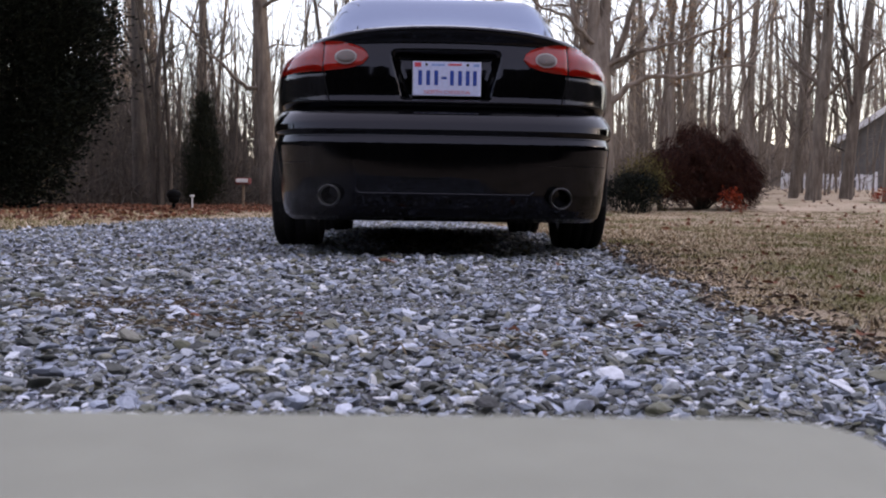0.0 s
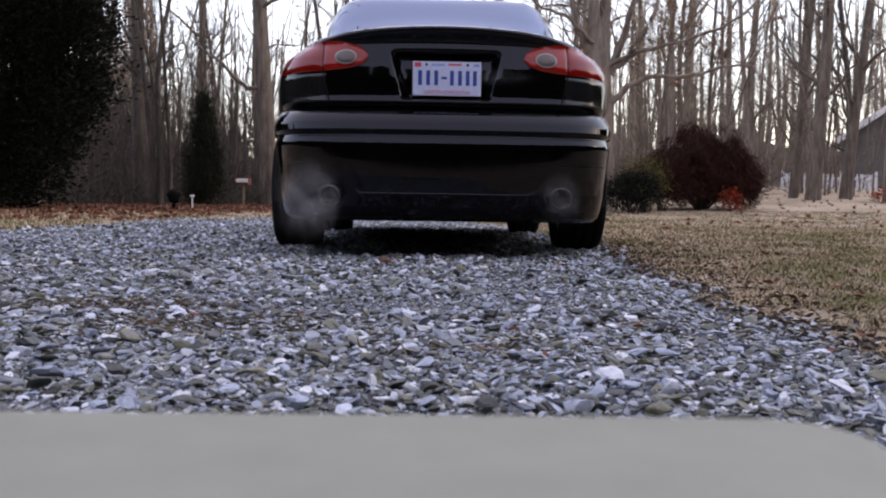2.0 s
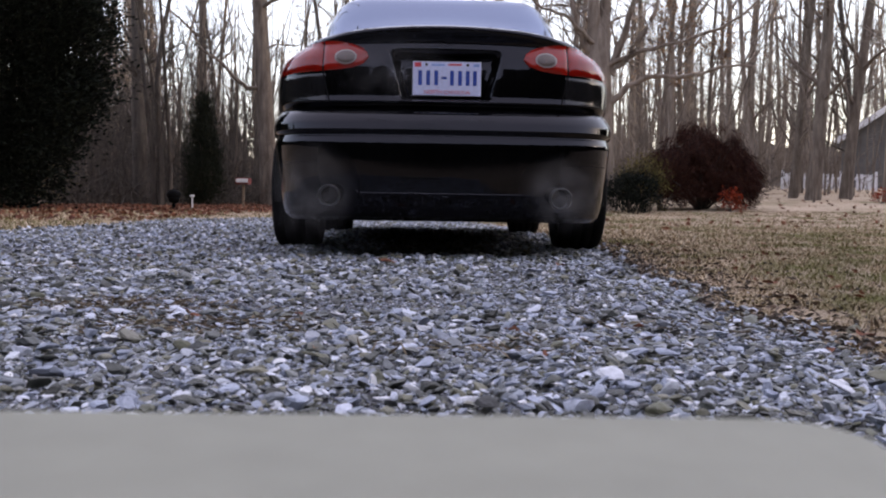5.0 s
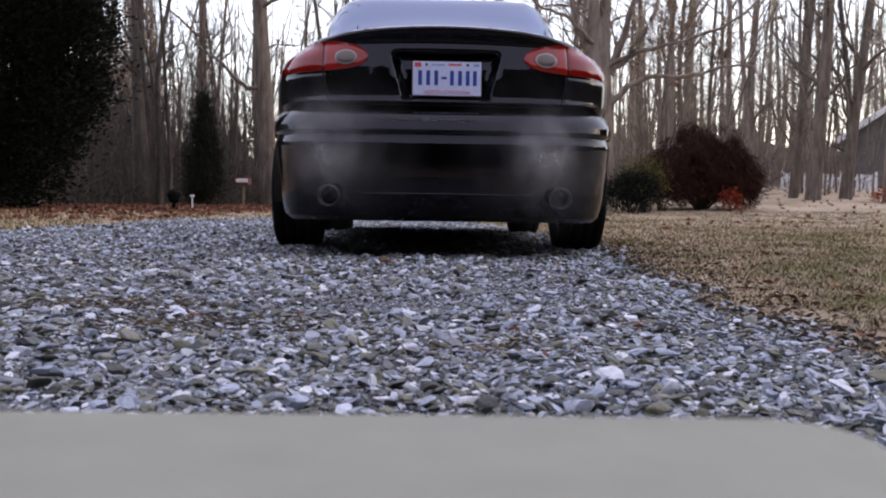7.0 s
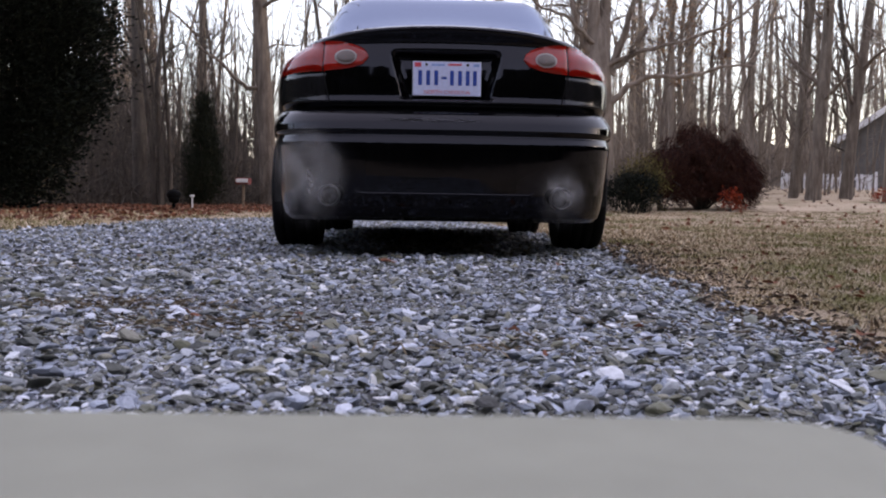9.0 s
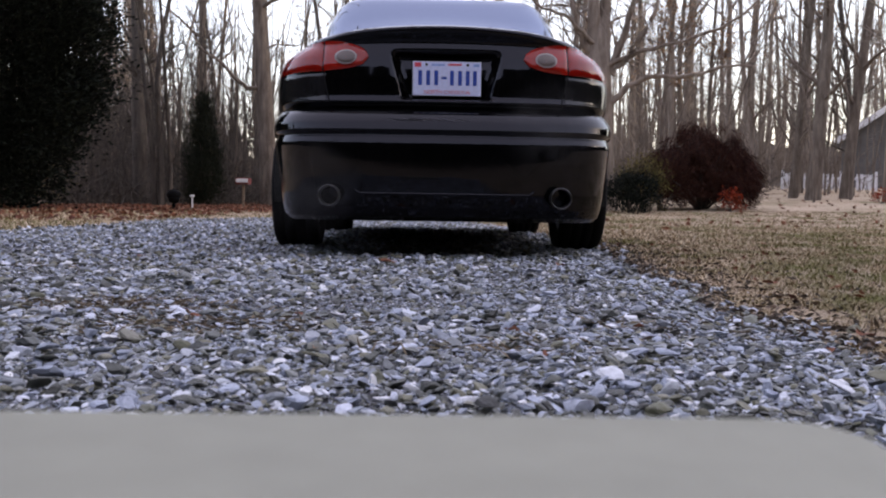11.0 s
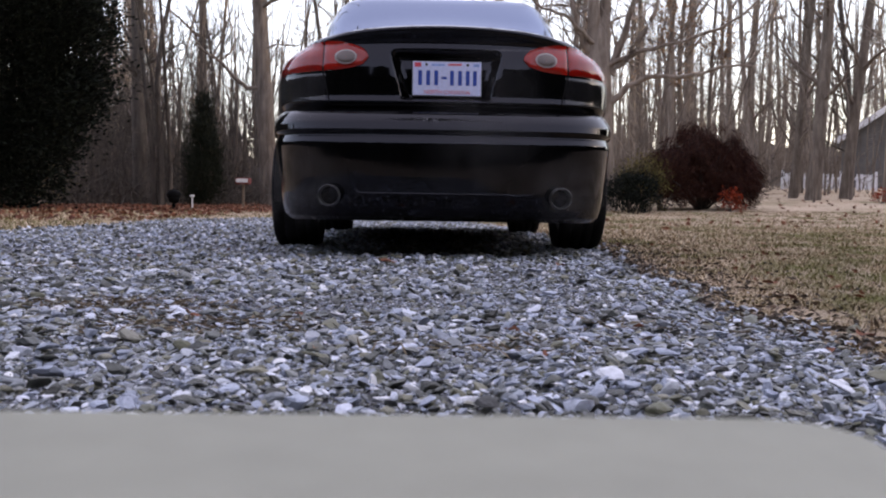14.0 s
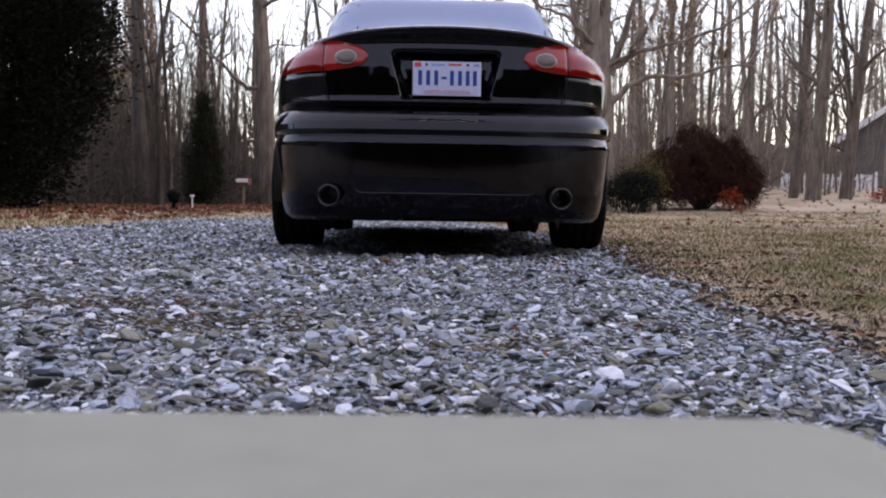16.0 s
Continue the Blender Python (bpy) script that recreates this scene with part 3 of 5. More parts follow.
def build_lamps():
    xi = np.linspace(0.345, 0.545, 26)
    inner = drape(xi, (np.interp(xi, [0.345, 0.37, 0.42, 0.48, 0.545], [0.893, 0.862, 0.846, 0.838, 0.833]),
                       np.interp(xi, [0.345, 0.355, 0.38, 0.42, 0.48, 0.545], [0.897, 0.922, 0.942, 0.958, 0.969, 0.972])), 0.012)
    xo = np.linspace(0.5515, 0.782, 30)
    outer = drape(xo, (np.interp(xo, [0.55, 0.782], [0.833, 0.826]),
                       np.interp(xo, [0.55, 0.60, 0.65, 0.70, 0.74, 0.782], [0.972, 0.968, 0.956, 0.932, 0.900, 0.845])), 0.010)
    xs = np.linspace(0.535, 0.778, 20)
    smoked = drape(xs, (np.interp(xs, [0.53, 0.75], [0.702, 0.706]), np.interp(xs, [0.53, 0.75], [0.822, 0.818])), 0.004)
    th = np.linspace(0, 2 * np.pi, 29)[:-1]

    def oval(rx, rz, lift):
        rr = np.array([0.05, 0.4, 0.75, 0.95, 1.0])
        X = 0.447 + rx * rr[:, None] * np.cos(th)[None]
        Z = 0.895 + rz * rr[:, None] * np.sin(th)[None]
        Y = rear_y(X, Z) - lift + 0.004 * rr[:, None] ** 4
        return np.stack([X, Y, Z], -1).reshape(-1, 3), strip_faces(np.stack([X, Y, Z], -1))

    for side in (0, 1):
        q = (lambda a: a) if side else (lambda a: mirror_x(*a))
        lamp = piece("tail_lamp", *q(outer), M_RED_DEEP, CAR_THING, "red outer tail lamp lens", True)
        piece("reflector_panel", *q(smoked), M_SMOKED, CAR_THING, "smoked black panel below the tail lamp", True)
        lid = piece("tail_lamp", *q(inner), M_RED, CAR_THING, "red inner tail lamp with a clear oval", True)
        piece("bezel", *q(oval(0.050, 0.035, 0.0175)), M_CLEAR, lid, "pale ring round the reversing lamp", True)
        piece("reversing_lamp", *q(oval(0.042, 0.028, 0.0205)), mat_lamp_inner(), lid, "clear grey oval reversing lamp", True)
    return


def mat_lamp_inner():
    if "reversing_lens" in bpy.data.materials:
        return bpy.data.materials["reversing_lens"]
    return mat_lens("reversing_lens", (0.15, 0.115, 0.10), 0.1)


def rear_line(pts, r, lift=0.0, n=40):
    """A thin tube along a line on the rear surface."""
    p = np.asarray(pts, float)
    d = np.concatenate([[0], np.cumsum(np.hypot(*np.diff(p, axis=0).T))])
    t = np.linspace(0, d[-1], n)
    x, z = np.interp(t, d, p[:, 0]), np.interp(t, d, p[:, 1])
    return tubes([(np.stack([x, rear_y(x, z) - lift, z], -1), np.full(n, r), 6)])


def build_rear_details():
    seam = piece("seam", *rear_line([(-0.60, 1.0), (-0.548, 0.83), (-0.515, 0.684), (0.515, 0.684), (0.548, 0.83), (0.60, 1.0)], 0.0035, 0.0, 120), M_TRIM, BOOT, "dark gap round the boot lid")
    piece("lip", *rear_line([(-0.39, 0.306), (-0.37, 0.291), (0.37, 0.291), (0.39, 0.306)], 0.004, 0.001, 60), M_PAINT, CAR_THING, "thin lower bumper lip")
    # number plate with its writing as bars
    y0 = float(rear_y(0.0, 0.805)) - 0.022
    bm = box_bm((0.305, 0.004, 0.152), (0, 0, 0), 0.0018)
    plate = part("number_plate", bm, M_PLATE, CAR_THING, "white number plate with blue bars")
    plate.matrix_basis = pose(0.004, y0, 0.805, -4, 0, 0)
    bm = box_bm((0.309, 0.003, 0.156), (0, 0.0025, 0), 0.001)
    part("plate_frame", bm, M_STEEL, plate)
    for x in (-0.120, -0.084, -0.048, 0.022, 0.058, 0.092, 0.124):
        part("bar", box_bm((0.017, 0.0012, 0.066), (x, -0.0026, 0.003)), M_BLUE, plate, "blue bar")
    part("bar", box_bm((0.024, 0.0012, 0.011), (-0.013, -0.0026, 0.003)), M_BLUE, plate, "blue bar")
    for w, h, x, z, m in ((0.030, 0.020, -0.130, 0.061, M_PINK), (0.06, 0.008, 0.035, 0.063, M_PINK),
                          (0.06, 0.010, -0.04, 0.061, M_PALE_BLUE), (0.028, 0.014, 0.130, 0.061, M_PALE_BLUE)):
        part("bar", box_bm((w, 0.0012, h), (x, -0.0026, z)), m, plate, "red bar" if m is M_PINK else "pale blue bar")
    text = bpy.data.curves.new("state_name", "FONT")
    text.body, text.size, text.align_x, text.align_y, text.extrude = "NORTH CAROLINA", 0.0235, "CENTER", "CENTER", 0.0005
    words = new("state_name_curve", text)
    bpy.context.view_layer.update()
    me = bpy.data.meshes.new_from_object(words.evaluated_get(bpy.context.evaluated_depsgraph_get()))
    bpy.data.objects.remove(words)
    me.materials.clear()
    me.materials.append(M_PINK)
    words = new("state_name", me)
    words.parent = plate
    words.matrix_basis = pose(0.0, -0.0027, -0.061, 90, 0, 0)
    tagged(words, "red state name lettering")
    for x in (-0.092, 0.092):
        bm = cyl_bm(0.006, 0.006, 0.003, pose(x, -0.003, 0.062, 90, 0, 0), 10)
        part("bolt", bm, M_TRIM, plate)
    # exhaust tips and pipes
    for s in (-1, 1):
        prof = [(0.036, 0.16), (0.0405, 0.012), (0.0415, 0.004), (0.0435, 0.0), (0.0465, 0.001), (0.0475, 0.006), (0.0475, 0.16)]
        v, f = lathe(prof, 32)
        v = np.stack([v[:, 1], v[:, 0], v[:, 2]], -1) + np.array([s * 0.504, -0.012, 0.279])
        tip = piece("exhaust_tip", v, f, M_STEEL, CAR_THING, "round steel exhaust tip", True)
        bm = cyl_bm(0.036, 0.036, 0.01, pose(s * 0.504, 0.13, 0.279, 90, 0, 0), 20)
        part("baffle", bm, M_UNDER, tip)
        bm = box_bm((0.2, 0.42, 0.15), (s * 0.42, 0.62, 0.27), 0.05, 4)
        part("silencer", bm, M_UNDER, CAR_THING, "sooty exhaust silencer")


build_lamps()
build_rear_details()


# ---- trees ----
def path(rng, start, heading, length, steps, wander, lift=0.0):
    p, d = [np.array(start, float)], np.array(heading, float)
    d /= np.linalg.norm(d)
    for _ in range(steps):
        d = d + rng.normal(0, wander, 3) + np.array([0, 0, lift])
        d /= np.linalg.norm(d)
        p.append(p[-1] + d * length / steps)
    return np.array(p)


def branch_out(rng, limbs, p, r, count, ratio, depth, lo, twig):
    """Side shoots along a limb, and theirs in turn."""
    total = np.linalg.norm(np.diff(p, axis=0), axis=1).sum()
    for _ in range(count):
        t = rng.uniform(lo, 0.97)
        k = min(int(t * (len(p) - 1)), len(p) - 2)
        at = p[k] + (p[k + 1] - p[k]) * (t * (len(p) - 1) - k)
        along = p[k + 1] - p[k]
        along /= np.linalg.norm(along)
        side = rng.normal(size=3)
        side -= along * (side @ along)
        side /= np.linalg.norm(side)
        head = along * rng.uniform(0.35, 0.9) + side + np.array([0, 0, 0.25])
        length = total * ratio * rng.uniform(0.5, 1.15) * (1.25 - 0.7 * t)
        r1 = max(np.interp(t, [0, 1], [r[0], r[-1]]) * rng.uniform(0.22, 0.42), twig)
        n = 6 if depth > 1 else 4
        q = path(rng, at, head, length, n, 0.16, 0.05)
        rr = np.linspace(r1, max(r1 * 0.25, twig * 0.7), n + 1)
        limbs.append((q, rr, 5 if r1 > 0.03 else 3))
        if depth > 1:
            branch_out(rng, limbs, q, rr, min(9, max(3, int(count * 0.55))), 0.42, depth - 1, 0.15, twig)


def tree_mesh(seed, height, r0, lean=(0, 0), limbs_low=10, first=0.12, ratio=0.22, depth=2, twig=0.006, wander=0.03, sides=9):
    rng = np.random.default_rng(seed)
    n = 14
    p = path(rng, (0, 0, -0.12), (lean[0], lean[1], 1), height, n, wander, 0.02)
    t = np.linspace(0, 1, n + 1)
    r = r0 * (1 - 0.8 * t) * (1 + 0.2 * np.exp(-t * 60))
    trunk = [(p, r, sides)]
    limbs = []
    branch_out(rng, limbs, p, r, limbs_low, ratio, depth, first, twig)
    return trunk, limbs


def plant_tree(name, x, y, trunk, limbs, bark, label, group="", turn=0.0):
    t = thing(name, pose(x, y, float(ground_z(x, y)), 0, 0, turn), label, "tree", group)
    piece("trunk", *tubes(trunk), bark, t, smooth=True)
    piece("crown", *tubes(limbs), bark, t, smooth=True)
    return t


# ---- the wood behind ----
BARE = "tall bare winter tree with grey bark at the wood's edge"


def build_woods():
    rng = np.random.default_rng(11)
    kinds = []
    for k in range(7):
        trunk, limbs = tree_mesh(100 + k, rng.uniform(15, 19), rng.uniform(0.07, 0.13), (rng.normal(0, 0.03), rng.normal(0, 0.03)),
                                 46, 0.07, 0.13, 2, 0.006, 0.03)
        kinds.append(plant_tree("tree", -300 - 20 * k, 300, trunk, limbs, (M_BARK_PALE, M_BARK, M_BARK_DARK_SHADED)[k % 3], BARE, "bare trees of the wood"))
    spots = []
    for _ in range(900):
        y = rng.uniform(27, 62)
        x = rng.uniform(-0.55, 0.55) * y
        if y < 36 and -0.32 * y < x < -0.12 * y:
            continue
        if all((x - a) ** 2 + (y - b) ** 2 > 2.4 ** 2 for a, b in spots):
            spots.append((x, y))
        if len(spots) >= 70:
            break
    for i, (x, y) in enumerate(spots):
        m = pose(x, y, float(ground_z(x, y)), 0, 0, rng.uniform(0, 360))
        if i < len(kinds):
            kinds[i].matrix_basis = m
        else:
            # left of the drive, darker bark stands in for the evergreens' shade
            left = [kinds[2], kinds[5], kinds[1]]
            copy_thing(left[i % 3] if x < -0.09 * y else kinds[(0, 1, 3, 4, 6)[i % 5]], m)
    # thin saplings and the far wood, past counting
    vs, fs, k = [], [], 0
    small = []
    for j in range(6):
        a, b = tree_mesh(300 + j, rng.uniform(4, 8), 0.035, (rng.normal(0, 0.08), 0), 9, 0.12, 0.22, 2, 0.005, 0.06, 5)
        small.append(tubes(a + b))
    for _ in range(230):
        y = rng.uniform(24, 60)
        x = rng.uniform(-0.56, 0.56) * y
        if -0.25 < x / y < -0.14 and rng.uniform() < 0.75:
            continue
        v, f = small[rng.integers(6)]
        an = rng.uniform(0, 6.28)
        w = v.copy()
        w[:, 0] = v[:, 0] * math.cos(an) - v[:, 1] * math.sin(an) + x
        w[:, 1] = v[:, 0] * math.sin(an) + v[:, 1] * math.cos(an) + y
        w[:, 2] += ground_z(x, y)
        vs.append(w)
        fs.append(f + k)
        k += len(v)
    tagged(piece("undergrowth", np.concatenate(vs), np.concatenate(fs), M_BARK), "leafless grey-brown saplings between the trees", "undergrowth", kind="stuff")
    vs, fs, k = [], [], 0
    for _ in range(330):
        y = rng.uniform(23.5, 36)
        x = rng.uniform(-0.42, -0.19) * y
        v, f = small[rng.integers(6)]
        an, sz = rng.uniform(0, 6.28), rng.uniform(0.45, 0.9)
        w = v * sz
        w[:, 0], w[:, 1] = sz * (v[:, 0] * math.cos(an) - v[:, 1] * math.sin(an)) + x, sz * (v[:, 0] * math.sin(an) + v[:, 1] * math.cos(an)) + y
        w[:, 2] += ground_z(x, y)
        vs.append(w)
        fs.append(f + k)
        k += len(v)
    shoots = []
    for lo, hi, y0, y1, count in ((-0.43, -0.12, 21.5, 28, 1300), (0.18, 0.335, 27, 34, 550)):
        for _ in range(count):
            y = rng.uniform(y0, y1)
            x = rng.uniform(lo, hi) * y
            q = path(rng, (x, y, float(ground_z(x, y)) - 0.05), (rng.normal(0, 0.8), rng.normal(0, 0.5), 1), rng.uniform(0.6, 2.6), 6, 0.32, 0.0)
            shoots.append((q, np.linspace(rng.uniform(0.008, 0.018), 0.004, 7), 3))
    v, f = tubes(shoots)
    vs.append(v)
    fs.append(f + k)
    tagged(piece("thicket", np.concatenate(vs), np.concatenate(fs), M_BARK_DARK_SHADED), "dark leafless brush under the trees", "thicket", kind="stuff")
    far = []
    for _ in range(420):
        y = rng.uniform(62, 130)
        x = rng.uniform(-0.6, 0.6) * y
        if -0.25 < x / y < -0.14 and rng.uniform() < 0.65:
            continue
        h = rng.uniform(12, 20)
        z = float(ground_z(x, y))
        p = path(rng, (x, y, z - 0.2), (rng.normal(0, 0.04), 0, 1), h, 6, 0.03, 0.02)
        far.append((p, np.linspace(rng.uniform(0.1, 0.28), 0.03, 7), 5))
        for _ in range(16):
            t = rng.uniform(0.05, 0.95)
            q = path(rng, p[0] + (p[-1] - p[0]) * t, (rng.normal(), rng.normal() * 0.5, 0.7), rng.uniform(1, 4.0), 3, 0.25, 0.05)
            far.append((q, np.linspace(0.035, 0.014, 4), 3))
    for _ in range(4200):
        y = rng.uniform(34, 110)
        x = rng.uniform(-0.6, 0.6) * y
        q = path(rng, (x, y, float(ground_z(x, y)) - 0.1), (rng.normal(0, 0.7), rng.normal(0, 0.7), 1), rng.uniform(0.6, 3.2), 4, 0.3, 0.02)
        far.append((q, np.linspace(0.022, 0.008, 5), 3))
    tagged(piece("far_wood", *tubes(far), M_BARK), "distant bare woodland of thin grey trunks", "woodland", kind="stuff")


build_woods()


def build_ridge():
    """The brown haze of woods all round, beyond the trees."""
    m = Mat("far_woods_haze")
    f = m.noise(0.8, 6, 0.75, (1.2, 1.2, 0.5))
    mat = m.set(m.ramp(f, [(0.3, (0.08, 0.066, 0.057)), (0.7, (0.18, 0.15, 0.13))]), 1.0, 0.0, 0.0)
    th = np.linspace(0, 2 * np.pi, 1441)[:-1]
    ahead = 0.5 + 0.5 * np.cos(th)
    r = 42 + 105 * smooth01(ahead, 0.75, 0.93)
    x, y = r * np.sin(th), r * np.cos(th)
    rng = np.random.default_rng(3)
    rag = np.array([noise.fractal((a * 9, b * 9, 0), 1.0, 2.0, 4) for a, b in zip(np.sin(th), np.cos(th))])
    # unseen sides and rear are made taller to darken the car's reflections
    h = r * (0.052 + 0.075 * (1 - smooth01(ahead, 0.75, 0.93)) + 0.012 * rag) + rng.uniform(0, 1, len(th)) ** 3 * 0.045 * r
    z0 = ground_z(x, y) - 0.5
    levels = np.linspace(0, 1, 4)
    P = np.stack([np.stack([x, y, z0 + h * q], -1) for q in levels])
    tagged(piece("backdrop", P.reshape(-1, 3), strip_faces(P), mat), "hazy grey-brown bank of distant woods", "woods", kind="structure")


build_ridge()


def build_unseen_bank():
    """Unseen dark bank, ragged with lumps, added behind the camera to darken the car's reflections."""
    m = Mat("dark_unseen_bank")
    f = m.noise(1.4, 6, 0.75)
    m.bump(f, 1.0, 0.4)
    mat = m.set(m.ramp(f, [(0.3, (0.008, 0.009, 0.006)), (0.7, (0.03, 0.03, 0.022))]), 1.0, 0.0, 0.0)
    turn = np.linspace(36, 324, 900)
    th = np.radians(turn)
    out = 21 + 22 * (1 - smooth01(turn, 36, 95)) + 22 * smooth01(turn, 265, 324)
    tall = 16.0 - 6.0 * smooth01(np.abs(turn - 180), 60, 110)
    levels = np.linspace(0, 1, 12)
    rows = []
    for q in levels:
        lump = np.array([noise.fractal((math.sin(a) * 14, math.cos(a) * 14, q * 5), 1.0, 2.0, 4) for a in th])
        rag = np.array([noise.fractal((math.sin(a) * 22, math.cos(a) * 22, 7.0), 1.0, 2.0, 5) for a in th])
        r = out + 1.2 * lump + 1.5 * q
        rows.append(np.stack([r * np.sin(th), r * np.cos(th), -0.3 + q * (tall + 2.5 * rag)], -1))
    P = np.stack(rows)
    tagged(piece("backdrop_south", P.reshape(-1, 3), grid_faces(len(levels), len(th)), mat), "unseen dark bank added to darken the car's reflections", "woods", kind="structure")


build_unseen_bank()


# ---- single trees near the drive ----
def build_edge_trees():
    g = "trees at the wood's edge"
    # tall leaning tree with a crooked low limb
    trunk, limbs = tree_mesh(21, 19, 0.215, (-0.085, 0.0), 16, 0.22, 0.12, 2, 0.007, 0.012, 12)
    limbs.append((np.array([(-0.25, 0, 2.75), (-0.55, -0.1, 2.72), (-0.85, -0.15, 2.95), (-1.15, -0.2, 3.3), (-1.55, -0.2, 3.55), (-1.8, -0.3, 3.9)]), np.linspace(0.06, 0.018, 6), 7))
    limbs.append((np.array([(-0.35, 0, 4.55), (0.0, -0.1, 4.75), (0.4, -0.2, 4.85), (0.9, -0.2, 5.1)]), np.linspace(0.06, 0.02, 4), 7))
    limbs.append((np.array([(-0.3, 0, 3.6), (0.1, -0.1, 3.75), (0.6, -0.2, 3.7), (1.2, -0.3, 3.95)]), np.linspace(0.03, 0.008, 4), 5))
    for k in (-1, -2, -3):
        branch_out(np.random.default_rng(40 + k), limbs, limbs[k][0], limbs[k][1], 8, 0.4, 2, 0.15, 0.005)
    plant_tree("tree", -4.05, 22, trunk, limbs, M_BARK, "tall leaning tree with a crooked low branch", g)
    trunk, limbs = tree_mesh(22, 18, 0.19, (0.0, 0.0), 22, 0.1, 0.11, 2, 0.006, 0.014, 11)
    # darker bark carries the shade of the left wood
    plant_tree("tree", -7.44, 23, trunk, limbs, M_BARK_DARK_SHADED, "thick upright grey-barked tree behind brush", g)
    trunk, limbs = tree_mesh(23, 18, 0.13, (-0.02, 0.0), 16, 0.2, 0.11, 2, 0.006, 0.012, 10)
    plant_tree("tree", -6.6, 26, trunk, limbs, M_BARK, "slim straight grey-barked tree behind a cedar", g)
    # clump of thin stems
    rng = np.random.default_rng(24)
    trunk, limbs = [], []
    for dx, lx, r, h in ((-0.14, -0.05, 0.065, 8), (0.0, 0.05, 0.08, 9), (0.16, 0.02, 0.055, 7), (0.08, -0.12, 0.045, 6)):
        p = path(rng, (dx, 0, -0.1), (lx, 0.05 * rng.normal(), 1), h, 12, 0.06, 0.03)
        rr = np.linspace(r, 0.012, 13)
        trunk.append((p, rr, 8))
        branch_out(rng, limbs, p, rr, 12, 0.2, 2, 0.12, 0.005)
    plant_tree("tree", -6.05, 20, trunk, limbs, M_BARK_DARK_SHADED, "clump of thin dark stems spotted with lichen", g)
    # stout forked tree beside the drive
    rng = np.random.default_rng(25)
    p0 = np.array([(0.05, 0, -0.1), (0.04, 0, 0.6), (0.0, 0, 1.6), (-0.03, 0, 2.5), (-0.05, 0, 3.1), (-0.05, 0, 3.6), (-0.04, 0, 3.9)])
    trunk = [(p0, [0.40, 0.31, 0.28, 0.265, 0.245, 0.15, 0.02], 14)]
    limbs = []
    stems = [([(-0.12, 0, 2.6), (-0.2, 0, 4.2), (-0.22, 0.05, 6), (-0.3, 0.1, 9), (-0.3, 0.1, 14)], 0.155),
             ([(0.06, 0, 2.6), (0.1, 0.05, 4.2), (0.12, 0.1, 6), (0.3, 0.2, 9), (0.4, 0.2, 13)], 0.15),
             ([(-0.2, -0.05, 3.1), (-0.42, -0.1, 3.5), (-0.62, -0.15, 4.0), (-0.85, -0.2, 5.2), (-1.4, -0.2, 8)], 0.085),
             ([(0.2, -0.05, 2.7), (0.38, -0.1, 3.3), (0.55, -0.1, 4.0), (0.95, -0.2, 4.8), (1.8, -0.2, 7)], 0.10),
             ([(0.22, -0.1, 2.75), (0.5, -0.2, 3.05), (0.85, -0.3, 3.7), (1.15, -0.3, 4.4), (1.5, -0.3, 6)], 0.07),
             ([(0.2, -0.1, 2.15), (0.55, -0.25, 2.45), (0.9, -0.3, 2.68), (1.35, -0.35, 2.68), (1.9, -0.4, 2.72), (2.5, -0.4, 2.9), (3.0, -0.4, 2.92)], 0.065),
             ([(0.1, -0.1, 2.9), (0.8, -0.3, 3.2), (1.6, -0.5, 3.35), (2.4, -0.6, 3.7), (3.2, -0.6, 4.3)], 0.05),
             ([(-0.1, -0.1, 3.3), (-0.7, -0.3, 3.8), (-1.3, -0.4, 4.0), (-1.9, -0.5, 4.5)], 0.04)]
    for pts, r in stems:
        t = np.linspace(0, 1, len(pts))
        tt = np.linspace(0, 1, 14)
        q = np.stack([np.interp(tt, t, np.array(pts)[:, c]) for c in range(3)], -1) + rng.normal(0, 0.018, (14, 3))
        rr = np.linspace(r, 0.02, 14)
        limbs.append((q, rr, 9))
        branch_out(rng, limbs, q, rr, 16 if r > 0.06 else 12, 0.22, 2, 0.12, 0.005)
    plant_tree("tree", 3.12, 19, trunk, limbs, M_BARK_PALE, "stout forked tree with long low limbs", g)
    for seed, x, y, r, lean, pale in ((31, 10.25, 26, 0.19, 0.088, 0), (32, 11.6, 27, 0.165, 0.05, 0), (33, 11.35, 24, 0.085, 0.0, 1), (34, 11.25, 30, 0.12, 0.03, 0),
                                      (35, 9.2, 28, 0.085, -0.06, 1), (36, 10.3, 34, 0.12, 0.01, 1), (37, 10.9, 34, 0.10, 0.02, 0), (38, 9.6, 38, 0.17, 0.02, 1), (39, 8.0, 33, 0.12, -0.01, 1)):
        trunk, limbs = tree_mesh(seed, 18, r, (lean, 0.0), 26, 0.12, 0.13, 2, 0.006, 0.02, 10)
        plant_tree("tree", x, y, trunk, limbs, M_BARK_PALE if pale else M_BARK, "tall bare tree leaning over the lawn's edge" if abs(lean) > 0.04 else BARE, g)


build_edge_trees()


